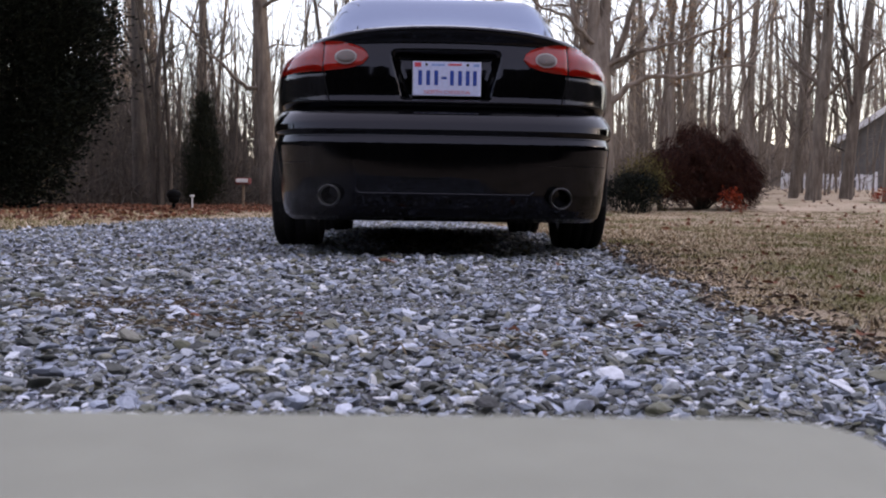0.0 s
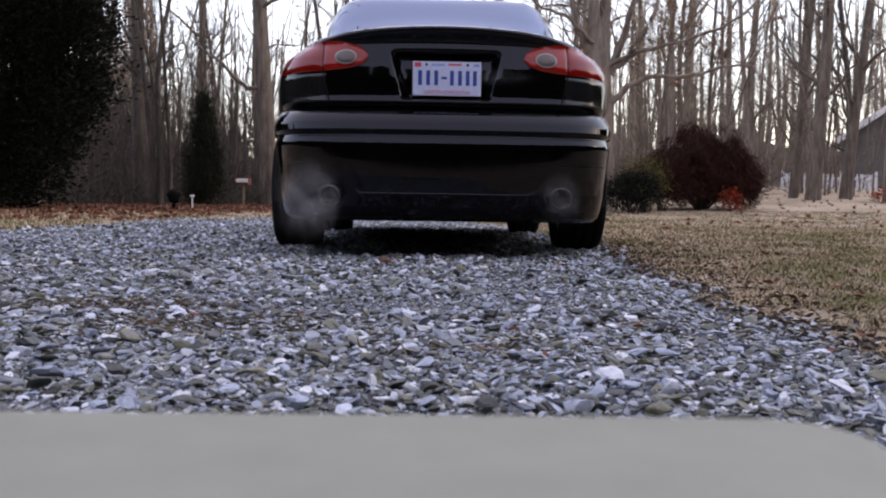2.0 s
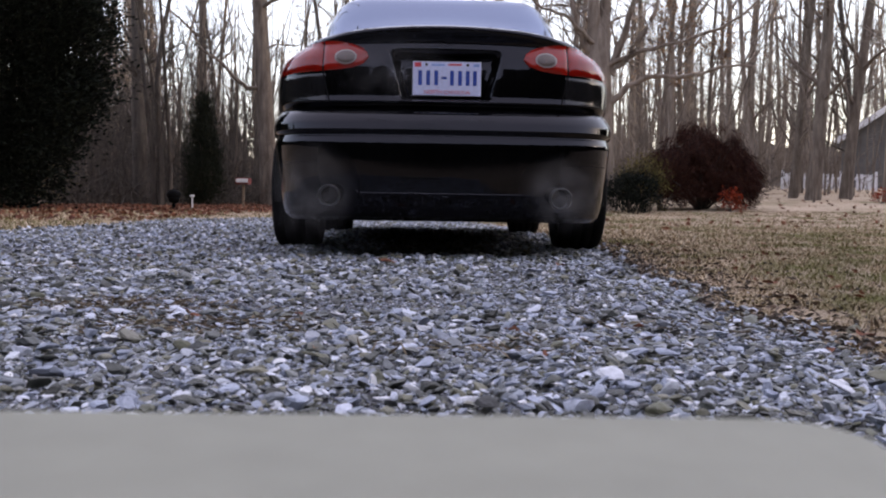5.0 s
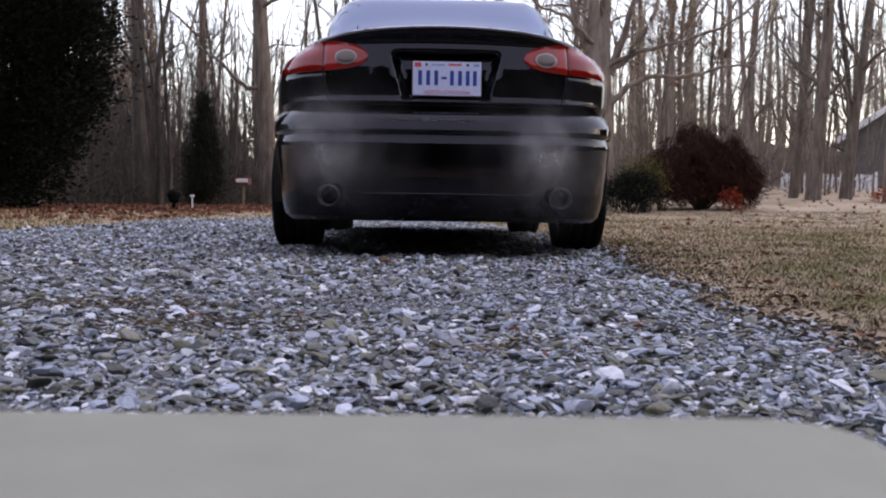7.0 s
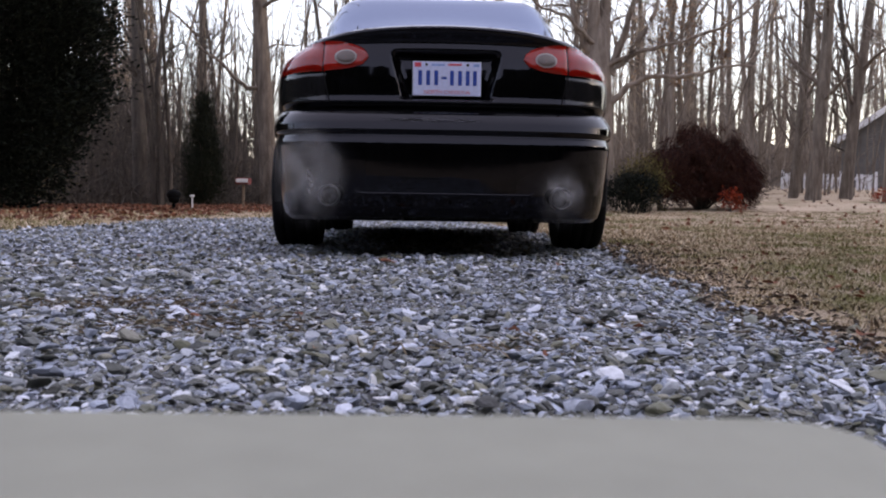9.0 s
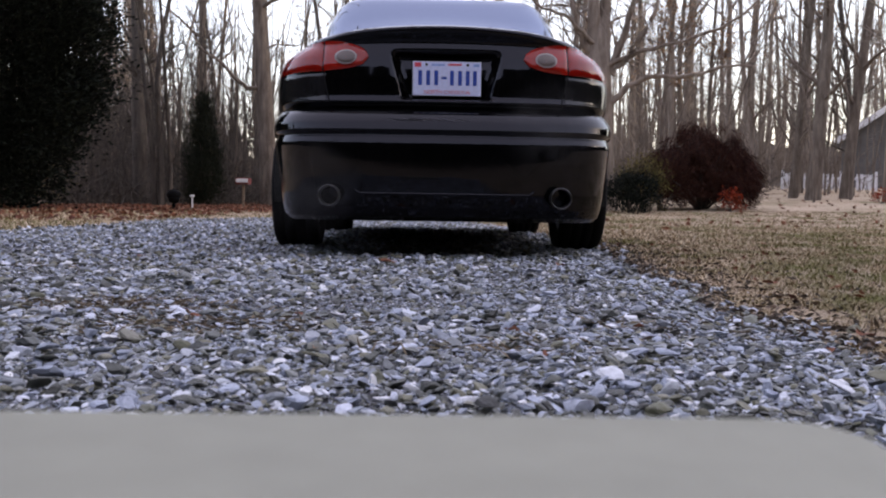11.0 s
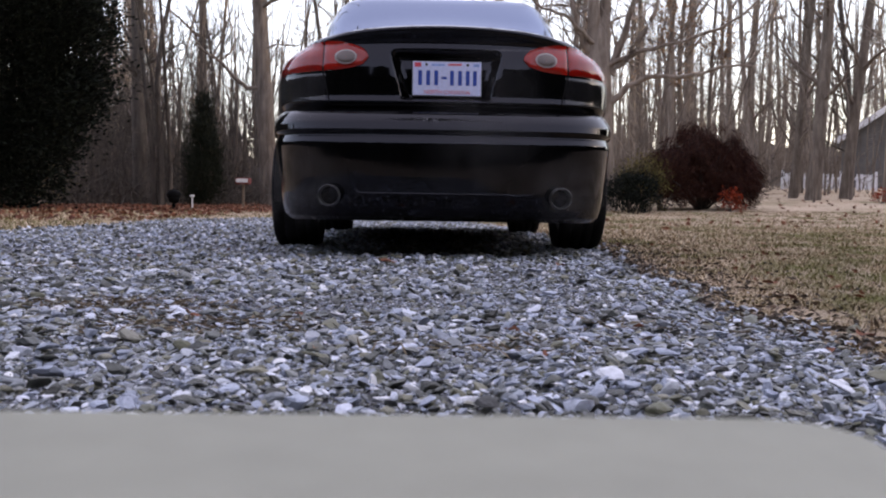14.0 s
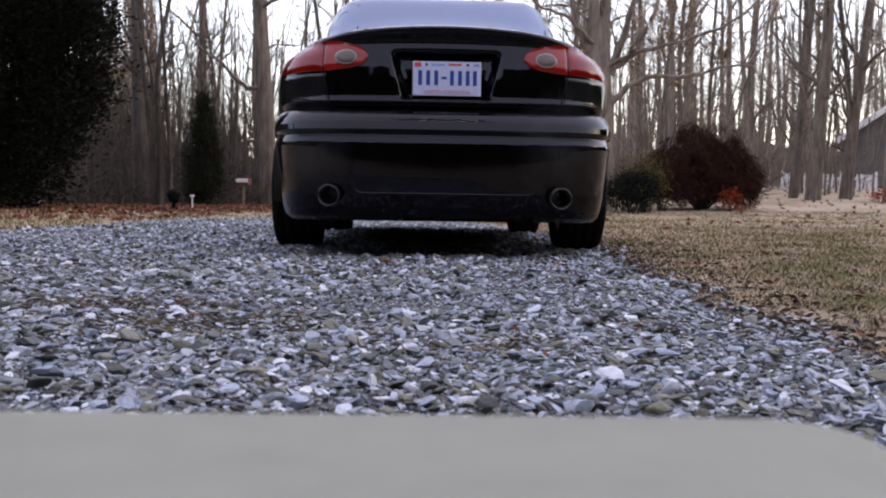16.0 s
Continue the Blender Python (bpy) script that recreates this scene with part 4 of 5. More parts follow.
# ---- evergreens and shrubs ----
def leaves(centres, heads, length, width, rng, fold=0.25):
    """Folded pointed leaves: four corners and a raised spine, at the centres, along the heads."""
    n = len(centres)
    h = heads / (np.linalg.norm(heads, axis=1)[:, None] + 1e-9)
    s = np.cross(h, rng.normal(size=(n, 3)))
    s /= np.linalg.norm(s, axis=1)[:, None] + 1e-9
    up = np.cross(s, h)
    L = (length * rng.uniform(0.6, 1.3, n))[:, None]
    W = (width * rng.uniform(0.6, 1.3, n))[:, None]
    a = centres - h * L * 0.5
    b = centres + h * L * 0.5
    l = centres + s * W * 0.5 + up * W * fold
    r = centres - s * W * 0.5 + up * W * fold
    v = np.stack([a, l, b, r], 1).reshape(-1, 3)
    k = np.arange(n)[:, None] * 4
    return v, np.concatenate([k + np.array([[0, 1, 2]]), k + np.array([[0, 2, 3]])], 1).reshape(-1, 3)


def mat_leaf(name, stops, rough=0.5):
    return mat_island(name, stops, rough, 30, 0.1, 0.2, 0.1)


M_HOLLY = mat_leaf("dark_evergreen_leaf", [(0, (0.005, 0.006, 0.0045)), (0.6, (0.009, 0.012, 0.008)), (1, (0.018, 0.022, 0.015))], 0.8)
M_CEDAR = mat_leaf("cedar_foliage", [(0, (0.011, 0.013, 0.009)), (0.6, (0.022, 0.026, 0.017)), (1, (0.042, 0.042, 0.027))], 0.9)
M_MAPLE = mat_leaf("withered_maroon_leaf", [(0, (0.012, 0.005, 0.004)), (0.5, (0.032, 0.011, 0.007)), (0.85, (0.06, 0.022, 0.013)), (1, (0.10, 0.042, 0.025))], 0.75)
M_RUST = mat_leaf("rusty_red_leaf", [(0, (0.12, 0.016, 0.008)), (0.6, (0.28, 0.04, 0.017)), (1, (0.34, 0.08, 0.03))], 0.7)
M_OLIVE = mat_leaf("olive_leaf", [(0, (0.05, 0.045, 0.02)), (0.6, (0.12, 0.1, 0.03)), (1, (0.2, 0.16, 0.05))], 0.7)
M_TAN_LEAF = mat_leaf("clinging_brown_leaf", [(0, (0.16, 0.09, 0.05)), (1, (0.36, 0.23, 0.14))], 0.8)


def clumped(rng, n, clumps, spread, shape):
    """Points gathered in clumps; shape gives a clump's centre from three uniform numbers."""
    c = np.array([shape(*rng.uniform(0, 1, 3)) for _ in range(clumps)])
    return c[rng.integers(0, clumps, n)] + rng.normal(0, spread, (n, 3)), c


def shrub(name, x, y, label, material, count, size, shape, clumps, spread, head, stems=6, height=1.0, bark=None, category="shrub"):
    rng = np.random.default_rng(int(abs(x) * 100 + y * 7))
    t = thing(name, pose(x, y, float(ground_z(x, y))), label, category)
    limbs = []
    cs, cc = clumped(rng, count, clumps, spread, shape)
    cs = cs[cs[:, 2] > 0.02]
    for k in range(stems):
        goal = cc[rng.integers(clumps)]
        mid = goal * np.array([0.35, 0.35, 0.5]) + rng.normal(0, 0.05, 3)
        limbs.append((np.array([(rng.normal(0, 0.04), rng.normal(0, 0.04), -0.05), mid, goal]), [0.03 * height, 0.02 * height, 0.006], 6))
    trunk = piece("trunk" if category == "tree" else "stems", *tubes(limbs), bark or M_BARK_DARK_SHADED, t, smooth=True)
    heads = head(cs, rng)
    piece("crown" if category == "tree" else "foliage", *leaves(cs, heads, size[0], size[1], rng), material, t)
    return t


def build_shrubs():
    outward = lambda p, rng: p * np.array([1, 1, 0.3]) + rng.normal(0, 0.8, p.shape)

    def big(a, b, c):
        th, z = a * 6.283, 0.2 + 6.7 * b
        r = 2.42 * max(0.05, 1 - ((z - 3.1) / (3.7 if z < 3.1 else 4.2)) ** 2) ** 0.6 * (0.25 + 0.75 * c ** 0.6)
        return (r * math.cos(th), r * math.sin(th), z)

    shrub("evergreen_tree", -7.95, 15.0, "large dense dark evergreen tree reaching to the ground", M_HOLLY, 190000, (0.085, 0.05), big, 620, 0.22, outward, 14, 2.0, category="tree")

    def cone(a, b, c):
        th, z = a * 6.283, 0.12 + 2.3 * b
        r = 0.60 * min(1.0, 0.45 + 2.2 * b) * (1 - b) ** 0.8 * (0.3 + 0.7 * c ** 0.5) * (0.85 + 0.3 * math.sin(b * 17 + th * 2))
        return (r * math.cos(th), r * math.sin(th), z)

    shrub("cedar_tree", -5.4, 21.0, "small conical dark green cedar tree", M_CEDAR, 17000, (0.10, 0.016), cone, 200, 0.095,
          lambda p, rng: p * np.array([1, 1, 0]) + np.array([0, 0, 0.5]) + rng.normal(0, 0.4, p.shape), 5, 0.8, category="tree")

    def dome(a, b, c):
        th = a * 6.283
        q = b ** 0.55
        r = 1.42 * q * (0.9 + 0.12 * math.sin(th * 5))
        top = 1.78 * (1 - 0.55 * q ** 2.6) * (0.93 + 0.09 * math.sin(th * 7 + 3 * q))
        return (r * math.cos(th), r * math.sin(th), top * (0.06 + 0.94 * c ** 0.6))

    shrub("weeping_maple", 5.45, 20.0, "low domed weeping maple with withered maroon leaves", M_MAPLE, 46000, (0.13, 0.012), dome, 420, 0.08,
          lambda p, rng: p * np.array([1, 1, 0]) * 0.8 + np.array([0, 0, -0.8]) + rng.normal(0, 0.5, p.shape), 16, 1.3)

    def ball(rx, h):
        def f(a, b, c):
            th, q = a * 6.283, b ** 0.5
            return (rx * q * math.cos(th), rx * q * math.sin(th), h * (0.08 + 0.92 * c ** 0.6) * (1 - 0.35 * q * q))
        return f

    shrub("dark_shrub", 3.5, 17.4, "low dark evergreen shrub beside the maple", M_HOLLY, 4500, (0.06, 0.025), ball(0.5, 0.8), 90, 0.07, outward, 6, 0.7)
    shrub("olive_shrub", 3.95, 18.6, "sparse olive-brown shrub behind the maple", M_OLIVE, 2200, (0.06, 0.022), ball(0.5, 1.15), 90, 0.09, outward, 9, 0.7)
    shrub("brown_shrub", 4.4, 18.9, "twiggy brown shrub against the maple", M_MAPLE, 3000, (0.06, 0.016), ball(0.55, 1.1), 90, 0.09, outward, 9, 0.7)
    shrub("red_shrub", 5.72, 18.6, "small rusty red leafy shrub", M_RUST, 420, (0.06, 0.035), ball(0.2, 0.5), 30, 0.05, outward, 5, 0.4)
    shrub("red_shrub", 11.05, 23.5, "small rusty red leafy shrub", M_RUST, 260, (0.06, 0.035), ball(0.25, 0.35), 25, 0.05, outward, 5, 0.4)
    shrub("brush_pile", -8.9, 19.0, "tangled brown brush under the trees", M_OLIVE, 1500, (0.06, 0.02), ball(1.3, 1.2), 120, 0.12, outward, 30, 0.5)


build_shrubs()


def build_beeches():
    """Slim trees that keep some brown leaves."""
    for seed, x, y, z0, z1, n in ((61, 6.95, 30, 3.6, 6.6, 900), (62, 9.0, 32, 4.6, 6.8, 420), (63, 12.9, 34, 6.2, 8.0, 380), (64, -3.0, 31, 3.8, 6.0, 260)):
        trunk, limbs = tree_mesh(seed, 13, 0.08, (0.01, 0.0), 30, 0.15, 0.16, 2, 0.005, 0.02, 8)
        t = plant_tree("tree", x, y, trunk, limbs, M_BARK, "slim tree with clinging brown leaves", "trees at the wood's edge")
        rng = np.random.default_rng(seed)
        tips = np.concatenate([q[0] for q in limbs])
        tips = tips[(tips[:, 2] > z0) & (tips[:, 2] < z1)]
        c = tips[rng.integers(0, len(tips), n)] + rng.normal(0, 0.07, (n, 3))
        piece("leaves", *leaves(c, rng.normal(size=(n, 3)) + np.array([0, 0, -0.8]), 0.11, 0.06, rng), M_TAN_LEAF, t, "clinging withered brown leaves")


build_beeches()


# ---- house and fence among the trees ----
def build_house():
    def siding():
        m = Mat("grey_siding")
        w = m.node("ShaderNodeTexWave", Scale=3.2)
        w.bands_direction = "Z"
        m.link(m.co.outputs["Object"], w.inputs["Vector"])
        f = m.noise(2.0, 4)
        m.bump(w.outputs["Fac"], 0.5, 0.02)
        return m.set(m.ramp(f, [(0.3, (0.09, 0.083, 0.078)), (0.7, (0.13, 0.122, 0.115))]), 0.8)

    wall_m, white = siding(), mat_plain("white_trim", (0.7, 0.68, 0.68), 0.6, grain=5, vary=0.1)
    roof_m = mat_plain("grey_shingles", (0.1, 0.095, 0.095), 0.9, grain=8)
    pane_m = mat_plain("dark_pane", (0.02, 0.022, 0.025), 0.05, spec=0.8)
    x0, y0 = 19.5, 46.0
    h = thing("house", pose(x0, y0, float(ground_z(x0, y0)) - 0.15, 0, 0, -24), "grey-sided house with white trim behind bare trees", "house")
    w, d, e, r = 9.0, 9.0, 2.5, 5.7
    v = [(0, 0, 0), (w, 0, 0), (w, 0, e), (w / 2, 0, r), (0, 0, e), (0, d, 0), (w, d, 0), (w, d, e), (w / 2, d, r), (0, d, e)]
    f = [[0, 1, 2, 3, 4], [5, 9, 8, 7, 6], [0, 4, 9, 5], [1, 6, 7, 2], [0, 5, 6, 1], [4, 3, 8, 9], [3, 2, 7, 8]]
    piece("wall", v, f, wall_m, h)
    for s in (-1, 1):
        a = math.atan2(r - e, w / 2)
        ln = math.hypot(r - e, w / 2) + 0.5
        bm = box_bm((ln, d + 0.8, 0.14))
        ob = part("roof", bm, roof_m, h)
        ob.matrix_basis = pose(w / 2 + s * (w / 4 + 0.12), d / 2, (r + e) / 2 + 0.05, 0, s * math.degrees(a), 0)
        bm = box_bm((ln, 0.06, 0.26), (0, 0, 0), 0.01)
        ob = part("rake_board", bm, white, h, "white rake board")
        ob.matrix_basis = pose(w / 2 + s * (w / 4 + 0.12), -0.46, (r + e) / 2 - 0.02, 0, s * math.degrees(a), 0)
    for x in (3.4, 6.2):
        bm = box_bm((1.1, 0.1, 1.5), (x, -0.02, 1.7), 0.02)
        win = part("window", bm, wall_m, h, "grey-framed window")
        for k in (-1, 1):
            bm = box_bm((0.9, 0.05, 0.62), (x, -0.06, 1.7 + k * 0.34))
            part("pane", bm, pane_m, win)


def build_fence():
    white = mat_plain("weathered_white_board", (0.62, 0.62, 0.64), 0.7, grain=6, vary=0.2)
    f = thing("board_fence", pose(0, 0, 0), "weathered white board fence at the wood's edge", "fence")
    y = 40.0
    for a, b in ((14.55, 15.45), (15.9, 16.85), (17.1, 17.45), (17.6, 18.45)):
        n = max(2, int((b - a) / 0.16))
        for k in range(n):
            x = a + (b - a) * (k + 0.5) / n
            bm = box_bm((0.145, 0.025, 0.66 + 0.02 * math.sin(k * 2.1)), (x, y, float(ground_z(x, y)) + 0.36), 0.006, 1)
            part("board", bm, white, f)
    for x in (14.5, 15.65, 17.0, 18.5):
        bm = box_bm((0.1, 0.1, 0.85), (x, y + 0.09, float(ground_z(x, y)) + 0.4), 0.01, 1)
        part("post", bm, white, f)
    bm = box_bm((4.0, 0.04, 0.09), (16.5, y + 0.035, float(ground_z(16.5, y)) + 0.5), 0.005, 1)
    part("rail", bm, white, f)


build_house()
build_fence()


# ---- small things on the lawn ----
def build_small():
    black = mat_plain("black_metal", (0.004, 0.004, 0.004), 0.9, spec=0.1)
    white = mat_plain("white_plastic", (0.7, 0.7, 0.68), 0.5, vary=0.08)
    x, y = -4.68, 16.2
    t = thing("yard_lamp", pose(x, y, float(ground_z(x, y))), "black hooded yard lamp on a short post", "lamp")
    part("post", cyl_bm(0.035, 0.03, 0.14, pose(0, 0, 0.06), 12), black, t)
    bm = cyl_bm(0.075, 0.125, 0.14, pose(0, 0, 0.20), 20)
    bmesh.ops.create_uvsphere(bm, u_segments=20, v_segments=10, radius=0.125, matrix=pose(0, 0, 0.27) @ Matrix.Diagonal((1, 1, 0.75, 1)))
    part("hood", bm, black, t, "domed black hood", True)
    x, y = -4.28, 15.9
    t = thing("marker_stake", pose(x, y, float(ground_z(x, y))), "small white plastic marker stake in the lawn", "stake")
    part("rod", cyl_bm(0.012, 0.012, 0.26, pose(0, 0, 0.12), 8), white, t)
    part("cap", box_bm((0.075, 0.04, 0.035), (0, 0, 0.255), 0.008), white, t)
    x, y = -4.42, 20.6
    t = thing("newspaper_box", pose(x, y, float(ground_z(x, y))), "small red and white box on a post", "box")
    part("post", box_bm((0.05, 0.05, 0.5), (0, 0, 0.24), 0.006), mat_plain("post_wood", (0.2, 0.15, 0.1), 0.8), t)
    part("body", box_bm((0.3, 0.3, 0.14), (0, 0, 0.56), 0.02), mat_plain("faded_red", (0.16, 0.03, 0.025), 0.6), t)
    part("flap", box_bm((0.26, 0.012, 0.08), (0, -0.158, 0.57), 0.003), white, t, "white front flap")


build_small()


# ---- grass, leaf litter, gravel ----
def build_grass():
    rng = np.random.default_rng(77)
    xs, ys, hs = [], [], []
    for y0, y1, x1, dens, h in ((1.3, 3.0, 2.0, 15000, 0.022), (3.0, 6.0, 3.6, 6500, 0.026), (6.0, 11.0, 6.0, 2200, 0.034), (11.0, 19.0, 9.5, 800, 0.022)):
        n = int((y1 - y0) * (x1 - 0.2) * dens)
        x, y = rng.uniform(0.2, x1, n), rng.uniform(y0, y1, n)
        tuft = np.array([noise.noise((a * 5, b * 5, 2.0)) for a, b in zip(x, y)])
        edge = np.where(y < 12, drive_right(y), -3.0)
        keep = (x > edge + 0.05 * np.sin(y * 7) + rng.exponential(0.07, n) + 0.02) & (x < 0.5 * y + 0.3) & (rng.uniform(0, 1, n) < 0.55 + tuft)
        xs.append(x[keep]), ys.append(y[keep]), hs.append(h * (0.8 + 0.9 * np.clip(tuft[keep], 0, 1)))
    for y0, y1, x0, x1, dens in ((6.0, 12.0, -6.5, -3.0, 350), (12.0, 18.0, -9.0, 3.0, 130)):
        n = int((y1 - y0) * (x1 - x0) * dens)
        x, y = rng.uniform(x0, x1, n), rng.uniform(y0, y1, n)
        keep = (x < drive_left(y) - rng.exponential(0.08, n)) | (y > 12)
        xs.append(x[keep]), ys.append(y[keep]), hs.append(np.full(keep.sum(), 0.045))
    n = 36000
    x, y = rng.uniform(-9, 9, n), rng.uniform(-6, 14, n)
    keep = ((x > drive_right(y) + 0.05) | (x < drive_left(y) - 0.05)) & (np.abs(x) > 0.5 * y + 0.2)
    xs.append(x[keep]), ys.append(y[keep]), hs.append(np.full(keep.sum(), 0.04))
    x, y, h = (np.concatenate(a) for a in (xs, ys, hs))
    n = len(x)
    h = h * rng.uniform(0.4, 1.5, n)
    an = rng.uniform(0, 6.283, n)
    out = np.stack([np.cos(an), np.sin(an), 0 * an], -1)
    side = np.stack([-np.sin(an), np.cos(an), 0 * an], -1)
    base = np.stack([x, y, ground_z(x, y) - 0.003], -1)
    wd = (np.where(y < 5, 0.0022, 0.0045) * rng.uniform(0.7, 1.4, n))[:, None]
    flat = rng.uniform(0.5, 2.0, n)[:, None]
    hh = h[:, None]
    wd = wd * np.where(y > 11, 1.3, 1.0)[:, None]
    mid = base + out * hh * flat * 0.45 + np.array([0, 0, 1]) * hh * 0.55
    tip = base + out * hh * flat * 1.25 + np.array([0, 0, 1]) * hh * (0.95 - 0.38 * flat)
    v = np.stack([base - side * wd, base + side * wd, mid + side * wd * 0.8, mid - side * wd * 0.8, tip], 1).reshape(-1, 3)
    k = np.arange(n)[:, None] * 5
    f = np.concatenate([k + np.array([[0, 1, 2]]), k + np.array([[0, 2, 3]]), k + np.array([[3, 2, 4]])], 1).reshape(-1, 3)
    tagged(piece("grass", v, f, M_GRASS), "short dry tan grass with mossy tufts", "grass", kind="stuff")


def build_litter():
    rng = np.random.default_rng(78)
    pts = []
    for n, x0, x1, y0, y1 in ((7000, -13, -1.5, 16.5, 27), (5000, -9.5, -1.5, 15.2, 19.5), (900, -7, -3.1, 9, 17), (200, 1.2, 12, 9, 24), (200, 2, 16, 24, 36), (160, 0.9, 2.9, 1.6, 6.5), (40, -2.2, 0.8, 1.3, 5)):
        pts.append(np.stack([rng.uniform(x0, x1, n), rng.uniform(y0, y1, n)], -1))
    p = np.concatenate(pts)
    z = ground_z(p[:, 0], p[:, 1]) + rng.uniform(0.01, 0.03, len(p)) * np.where(p[:, 1] > 9, 1.0, 0.6)
    size = np.where(p[:, 1] > 9, 1.0, 0.3)
    c = np.concatenate([p, z[:, None]], 1)
    heads = rng.normal(size=(len(p), 3)) * np.array([1, 1, 0.35])
    v, f = leaves(c, heads, 0.10 * size, 0.06 * size, rng)
    n = 2600
    y = rng.uniform(1.35, 7.0, n)
    d = np.stack([drive_right(y) + rng.exponential(0.16, n) - 0.03, y, rng.uniform(0.004, 0.016, n)], -1)
    scraps = mat_island("brown_scraps", [(0, (0.04, 0.03, 0.022)), (0.6, (0.11, 0.085, 0.062)), (0.9, (0.2, 0.15, 0.11)), (1, (0.3, 0.2, 0.13))], 0.9, 60, 0.2)
    tagged(piece("bark_scraps", *leaves(d, rng.normal(size=(n, 3)) * np.array([1, 1, 0.3]), 0.026, 0.011, rng), scraps), "dark brown scraps of leaf and bark along the drive", "leaf scraps", kind="stuff")
    d = np.concatenate([np.stack([rng.normal(cx, sx, k), rng.normal(cy, sy, k), rng.uniform(0.006, 0.018, k)], -1)
                        for cx, cy, sx, sy, k in ((-0.78, 2.18, 0.16, 0.07, 420), (-0.47, 1.84, 0.13, 0.09, 330), (0.55, 1.95, 0.16, 0.1, 160), (0.1, 1.62, 0.12, 0.06, 120), (-1.3, 3.4, 0.3, 0.12, 200))])
    straw = mat_island("dry_straw", [(0, (0.07, 0.05, 0.034)), (0.6, (0.17, 0.125, 0.08)), (1, (0.34, 0.27, 0.17))], 0.9, 60, 0.2)
    tagged(piece("dry_straw", *leaves(d, rng.normal(size=(len(d), 3)) * np.array([1, 1, 0.25]), 0.034, 0.005, rng), straw), "brown dry straw and soil scraps among the stones", "straw", kind="stuff")
    tagged(piece("leaf_litter", v, f, M_LITTER), "scattered dry red-brown fallen leaves", "leaves", kind="stuff")
    for x, y, s, turn in ((-0.21, 3.62, 0.036, 20), (0.45, 3.58, 0.03, 70), (-0.50, 1.88, 0.014, 0), (0.80, 1.75, 0.026, 40), (1.02, 2.9, 0.03, 110)):
        t = thing("fallen_leaf", pose(x, y, 0.024, 8, 6, turn), "curled russet fallen leaf on the gravel", "leaf", "fallen leaves")
        th = np.linspace(0, 2 * np.pi, 25)[:-1]
        r = s * (0.62 + 0.38 * np.abs(np.cos(th * 2.5)))
        vv = np.stack([r * np.cos(th), 0.7 * r * np.sin(th), 0.1 * s * np.cos(th * 3) + 0.2 * r * np.sin(th) ** 2], -1)
        vv = np.concatenate([vv, [[0, 0, 0]]])
        piece("blade", vv, [[k, (k + 1) % 24, 24] for k in range(24)], M_LITTER, t)
        piece("stalk", *tubes([(np.array([(-s * 0.9, 0, 0.004), (-s * 1.3, 0.004, 0.01), (-s * 1.6, 0.0, 0.012)]), [0.0015, 0.0012, 0.001], 5)]), M_LITTER, t)


build_grass()
build_litter()


# ---- exhaust vapour ----
def mat_vapour(name, density):
    m = Mat(name)
    g = m.t.nodes.new("ShaderNodeTexGradient")
    g.gradient_type = "SPHERICAL"
    m.link(m.co.outputs["Object"], g.inputs[0])
    soft = m.ramp(g.outputs["Fac"], [(0.0, (0, 0, 0)), (0.75, (1.0, 1.0, 1.0))], "EASE")
    wisp = m.ramp(m.noise(2.0, 5, 0.62), [(0.36, (0.06, 0.06, 0.06)), (0.68, (1.0, 1.0, 1.0))])
    a = m.mix(1.0, soft, wisp, "MULTIPLY")
    a = m.mix(1.0, a, (density, density, density), "MULTIPLY")
    d = m.t.nodes.new("ShaderNodeBsdfDiffuse")
    d.inputs[0].default_value = (0.8, 0.78, 0.76, 1)
    tl = m.t.nodes.new("ShaderNodeBsdfTranslucent")
    tl.inputs[0].default_value = (0.8, 0.78, 0.76, 1)
    both = m.t.nodes.new("ShaderNodeMixShader")
    m.link(d.outputs[0], both.inputs[1])
    m.link(tl.outputs[0], both.inputs[2])
    clear = m.t.nodes.new("ShaderNodeBsdfTransparent")
    out = m.t.nodes.new("ShaderNodeMixShader")
    m.link(a, out.inputs[0])
    m.link(clear.outputs[0], out.inputs[1])
    m.link(both.outputs[0], out.inputs[2])
    m.link(out.outputs[0], m.t.nodes["Material Output"].inputs["Surface"])
    return m.m


VAPOUR = {k: mat_vapour("exhaust_vapour_" + k, d) for k, d in (("dense", 0.36), ("thin", 0.15), ("faint", 0.048))}
WISP_MESHES = {}


def wisp_mesh(kind, seed):
    """A billowed sheet of vapour one metre in radius."""
    if (kind, seed) not in WISP_MESHES:
        rng = np.random.default_rng(900 + seed)
        r = np.linspace(0.02, 1, 12)
        th = np.linspace(0, 2 * np.pi, 33)[:-1]
        X, Y = r[:, None] * np.cos(th)[None], r[:, None] * np.sin(th)[None]
        a, b = rng.uniform(0, 6, 2)
        Z = 0.003 * np.sin(2.2 * X + a) * np.cos(2.0 * Y + b)
        P = np.stack([X, Y, Z], -1)
        WISP_MESHES[kind, seed] = mesh_of("wisp", P.reshape(-1, 3), strip_faces(P), VAPOUR[kind], True)
    return WISP_MESHES[kind, seed]


# puffs: pipe side, kind, radius, then rows of seconds, metres across and up
PUFFS = []


def build_puff(side, kind, radius, rows, seed, stretch=1.25):
    ob = new("exhaust_puff", wisp_mesh(kind, seed % 4))
    ob.scale = (radius * 1.15, radius * 1.15 * stretch, radius)
    tagged(ob, "thin white puff of exhaust vapour behind the tailpipe", "exhaust vapour", "exhaust puffs")
    PUFFS.append((ob, side, rows, seed))


